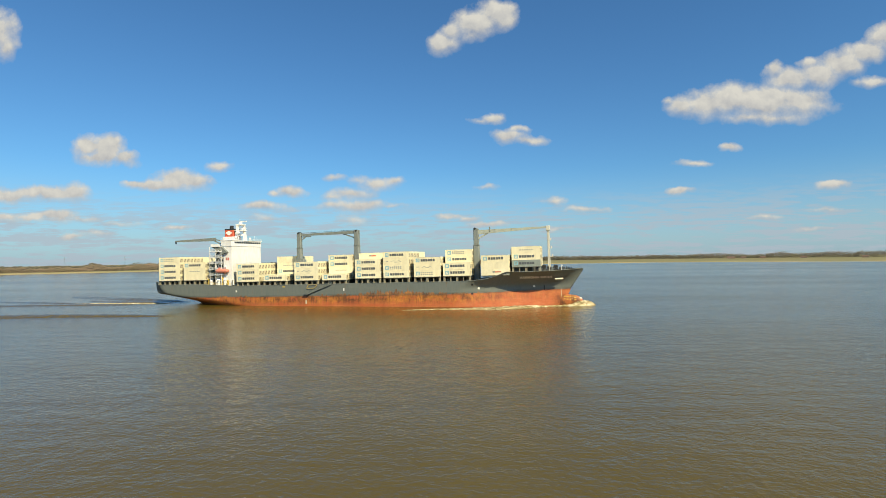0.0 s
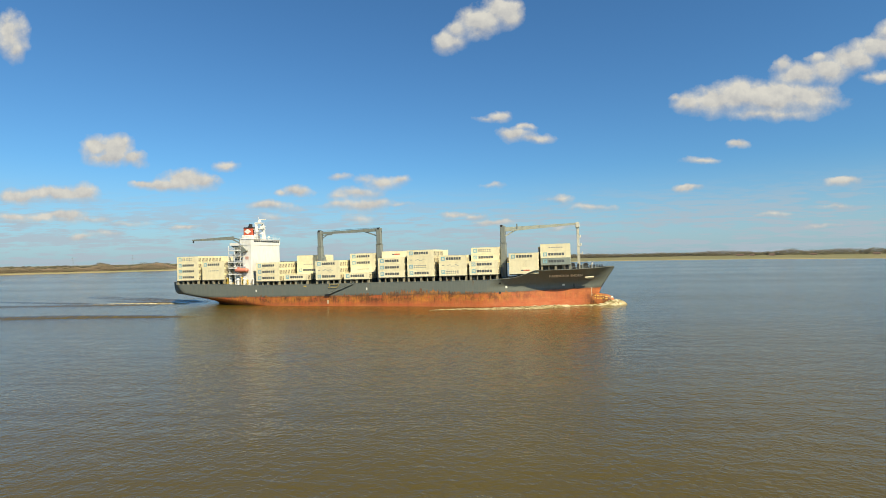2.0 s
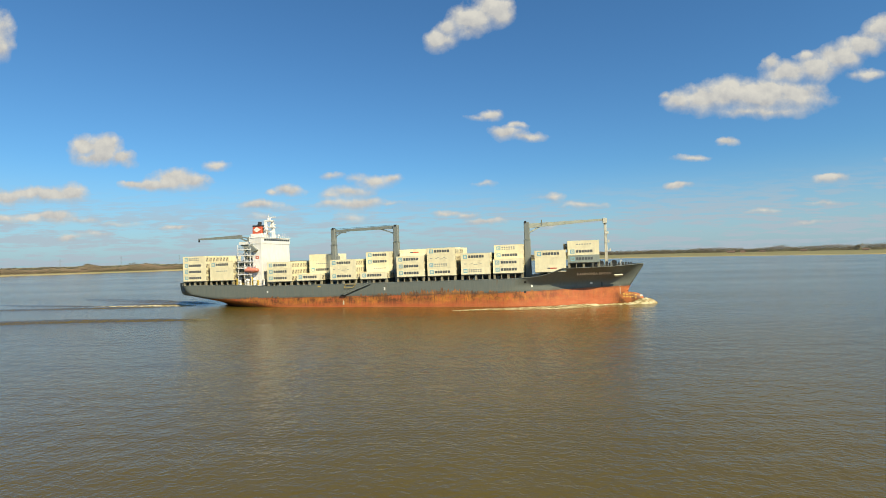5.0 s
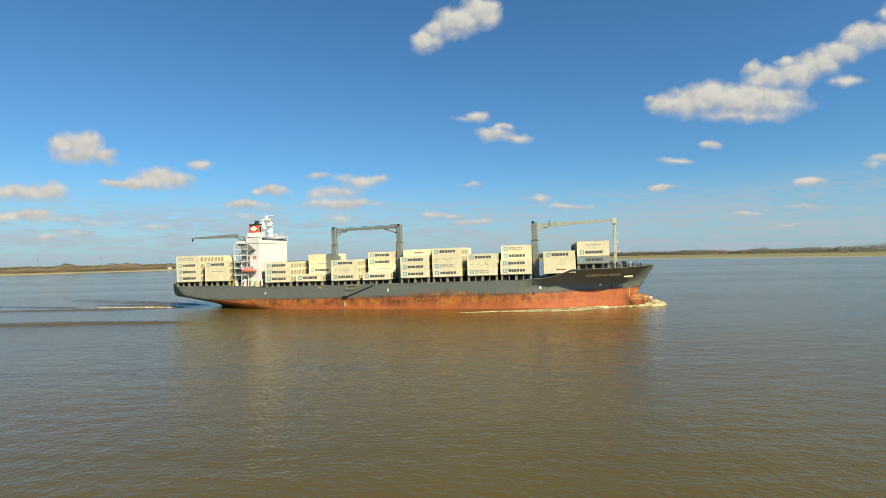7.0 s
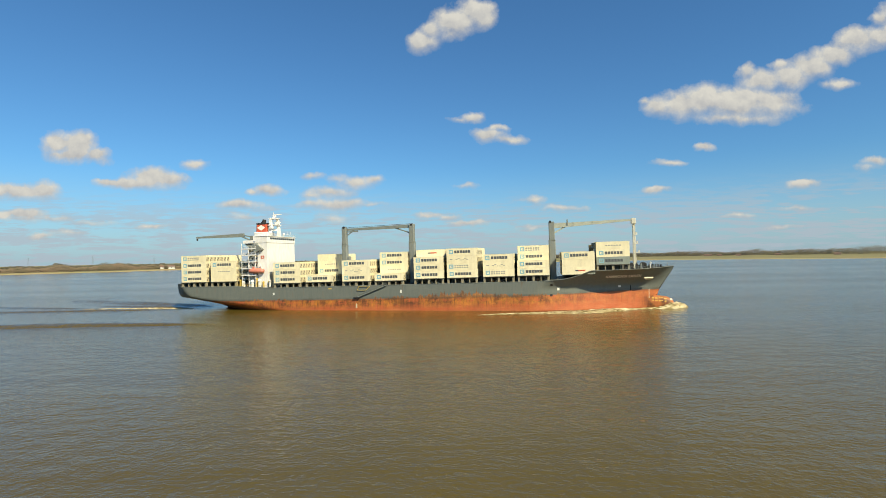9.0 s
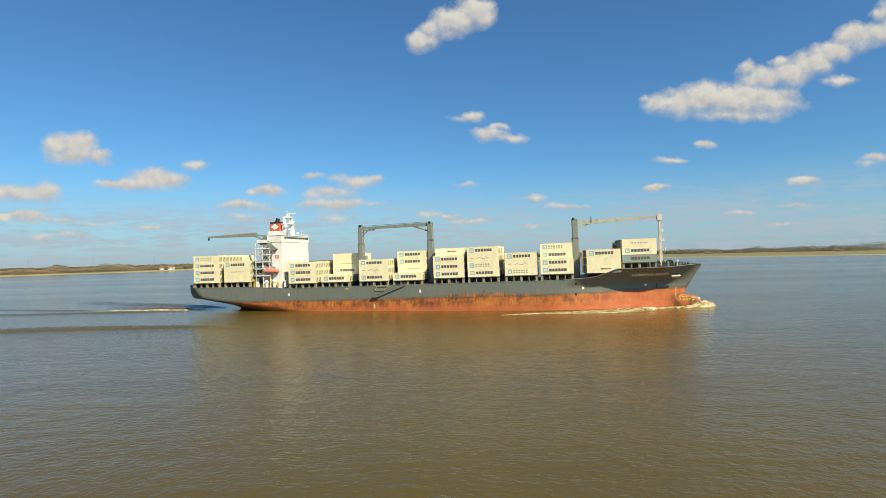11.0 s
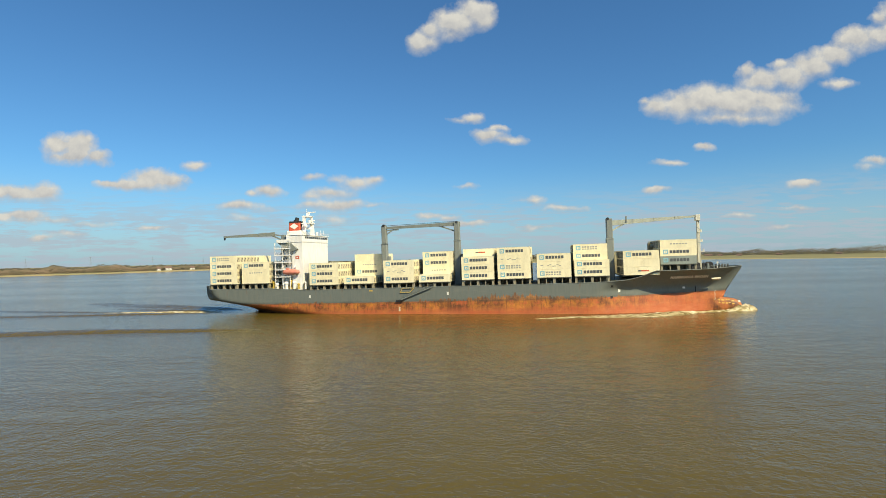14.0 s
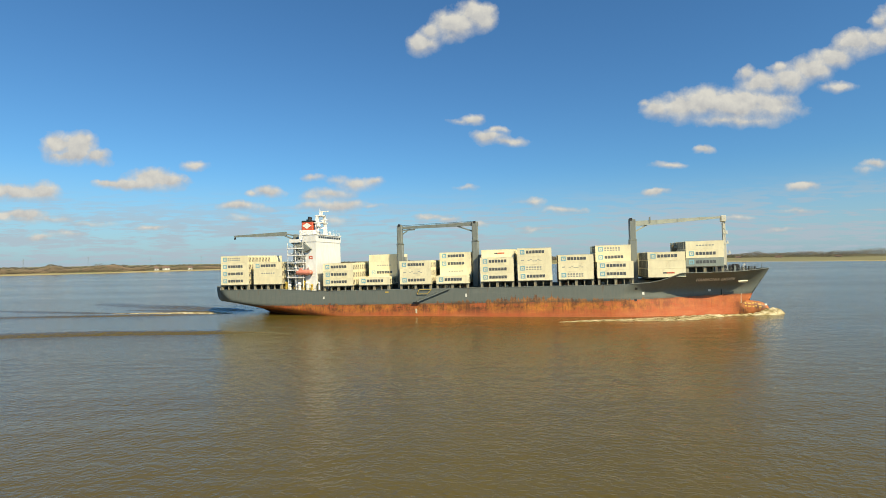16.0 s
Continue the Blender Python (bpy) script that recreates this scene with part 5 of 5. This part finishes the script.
def short_container(local):
    """A dark twenty-foot box whose end and side are patched in green and ochre."""
    ob = empty("shipping_container")
    tagged(ob, "dark brown short container with green and ochre patches", "shipping container", "containers on deck")
    bm = bmesh.new()
    box(bm, 0, 6.06, -1.2, 1.2, 0.05, 2.55, bevel=0.04)
    for k in range(14):
        box(bm, 0.35 + k * 0.4, 0.55 + k * 0.4, -1.24, -1.19, 0.2, 2.4)
    for px in (0.0, 5.9):
        box(bm, px, px + 0.16, -1.26, -1.1, 0, 2.6)
    o = part("body", bm, BROWNBOX, ob)
    for a, b, c, d, mt in ((0.7, 2.2, 1.3, 2.2, GREENBOX), (2.6, 4.4, 0.5, 1.3, OCHRE), (4.6, 5.6, 1.2, 2.1, MARK)):
        bm = bmesh.new()
        box(bm, a, b, -1.27, -1.23, c, d)
        part("panel", bm, mt, o)
    ob.matrix_basis = ship_pose(0) @ local
    cargo.append((ob, local))


short_container(pose(86.4, 2.52, 12.6 + 3 * (HIGH + 0.012)))
stack = part("container_stack", far_boxes, REEFER)
tagged(stack, "far rows of white containers stacked on deck", "containers", kind="stuff")


# ---------------------------------------------------------------- water thrown up by the ship
def strip(name, path, label, mat, lumps, category, seed, sections=11):
    """A low ridge along a path of (x, y, half width, height) in the ship's space, level with the river."""
    bm = bmesh.new()
    rows = []
    pts = []
    for p, q in zip(path, path[1:]):
        k = max(2, int((Vector(q[:2]) - Vector(p[:2])).length / 0.7))
        pts += [tuple(a + (b - a) * i / k for a, b in zip(p, q)) for i in range(k)]
    pts.append(path[-1])
    for i, (x, y, w, h) in enumerate(pts):
        x2, y2 = pts[min(i + 1, len(pts) - 1)][:2]
        x1, y1 = pts[max(i - 1, 0)][:2]
        d = Vector((x2 - x1, y2 - y1, 0)).normalized()
        s = Vector((-d.y, d.x, 0))
        row = []
        for j in range(sections):
            u = -1 + 2 * j / (sections - 1)
            k = w * (1 + lumps * 0.6 * noise.noise((x * 0.35, seed, u * 0.5)))
            hh = h * (math.cos(u * math.pi / 2) ** 1.3) * (1 + lumps * noise.noise((x * 0.8, u * 2.5, seed))) - 0.07 * abs(u) ** 6
            if abs(u) == 1:
                hh = -0.08
            row.append(bm.verts.new(Vector((x, y, 0)) + s * (u * k) + Vector((0, 0, hh))))
        rows.append(row)
    for p, q in zip(rows, rows[1:]):
        for j in range(sections - 1):
            bm.faces.new((p[j], p[j + 1], q[j + 1], q[j]))
    o = part(name, bm, mat, smooth=True)
    tagged(o, label, category)
    wakes.append(o)
    return o


wakes = []
strip("bow_wave", [(122.8, 0.0, 0.3, 0.3), (120.4, -0.8, 1.6, 1.9), (117.5, -2.8, 2.2, 2.3), (111.0, -4.6, 1.4, 0.5), (102.0, -8.2, 1.0, 0.35), (95.0, -12.2, 2.8, 0.8), (86.0, -17.4, 4.6, 0.8), (78.0, -20.2, 5.0, 0.5), (64.0, -23.0, 3.6, 0.25), (52.0, -26.5, 2.4, 0.16), (44.0, -30.0, 0.8, 0.05)],
      "creamy white foam thrown up by the bow", FOAM, 0.55, "bow wave", 2.0)
strip("bow_wave", [(122.6, 0.4, 0.3, 0.3), (119.0, 1.2, 0.9, 1.1), (111.0, 3.6, 1.4, 0.9), (94.0, 10.0, 1.6, 1.1), (76.0, 16.6, 1.5, 0.6), (48.0, 22.0, 0.6, 0.3)],
      "creamy white foam thrown up by the bow", FOAM, 0.8, "bow wave", 5.0)
strip("stern_wash", [(-88, -7.5, 0.6, 0.15), (-98, -8.0, 1.3, 0.45), (-112, -9.0, 1.5, 0.45), (-128, -10.5, 1.0, 0.3), (-142, -12.0, 0.3, 0.1)],
      "thin line of pale foam trailing from the stern", FOAM, 0.5, "wake", 8.0)
strip("wake_wave", [(-40, -59, 1.0, 0.05), (-58, -62, 4.0, 0.7), (-92, -67, 5.0, 0.95), (-125, -76, 6.0, 0.95), (-230, -102, 8.0, 0.8)],
      "smooth brown wave of the ship's wake", WATER, 0.15, "wake", 11.0)
strip("wake_wave", [(-92, -12, 1.0, 0.1), (-120, -17, 3.0, 0.5), (-160, -25, 3.6, 0.5), (-260, -45, 4.0, 0.4)],
      "smooth brown wave of the ship's wake", WATER, 0.2, "wake", 14.0)
strip("wake_wave", [(-86, 4, 2.0, 0.1), (-96, 6, 5.0, 0.7), (-130, 16, 7.0, 0.8), (-190, 34, 7.0, 0.5)],
      "smooth brown wave of the ship's wake", WATER, 0.4, "wake", 17.0)
strip("wake_wave", [(-94, -3, 1.0, 0.1), (-104, -2, 2.4, 0.45), (-122, 0, 2.6, 0.4), (-150, 4, 1.0, 0.1)],
      "smooth brown wave of the ship's wake", WATER, 0.5, "wake", 21.0)
strip("wake_wave", [(-110, 8, 1.0, 0.1), (-124, 11, 3.0, 0.45), (-150, 18, 3.4, 0.4), (-186, 27, 1.5, 0.1)],
      "smooth brown wave of the ship's wake", WATER, 0.5, "wake", 24.0)
strip("wake_wave", [(-140, -10, 1.0, 0.1), (-158, -9, 3.0, 0.4), (-190, -6, 3.4, 0.35), (-240, 0, 1.5, 0.1)],
      "smooth brown wave of the ship's wake", WATER, 0.5, "wake", 27.0)


# ---------------------------------------------------------------- what moves
def motions():
    times = (0.0, 0.2, 0.6, 2.0, 5.0, 8.0, 11.0, 14.0, 15.4, 15.8, 16.0)
    walk(ship, [(t, ship_pose(t)) for t in times])
    for ob, local in cargo:
        walk(ob, [(t, ship_pose(t) @ local) for t in times])
    walk(stack, [(t, ship_pose(t)) for t in times])
    level = pose(0, 0, 0, 0, -TRIM, 0)
    # the tide carries the ripples slowly along
    walk(river, [(t, pose(-0.45 * t, -0.55 * t, 0)) for t in times])
    for ob in wakes:
        walk(ob, [(t, ship_pose(t) @ level) for t in times])


motions()
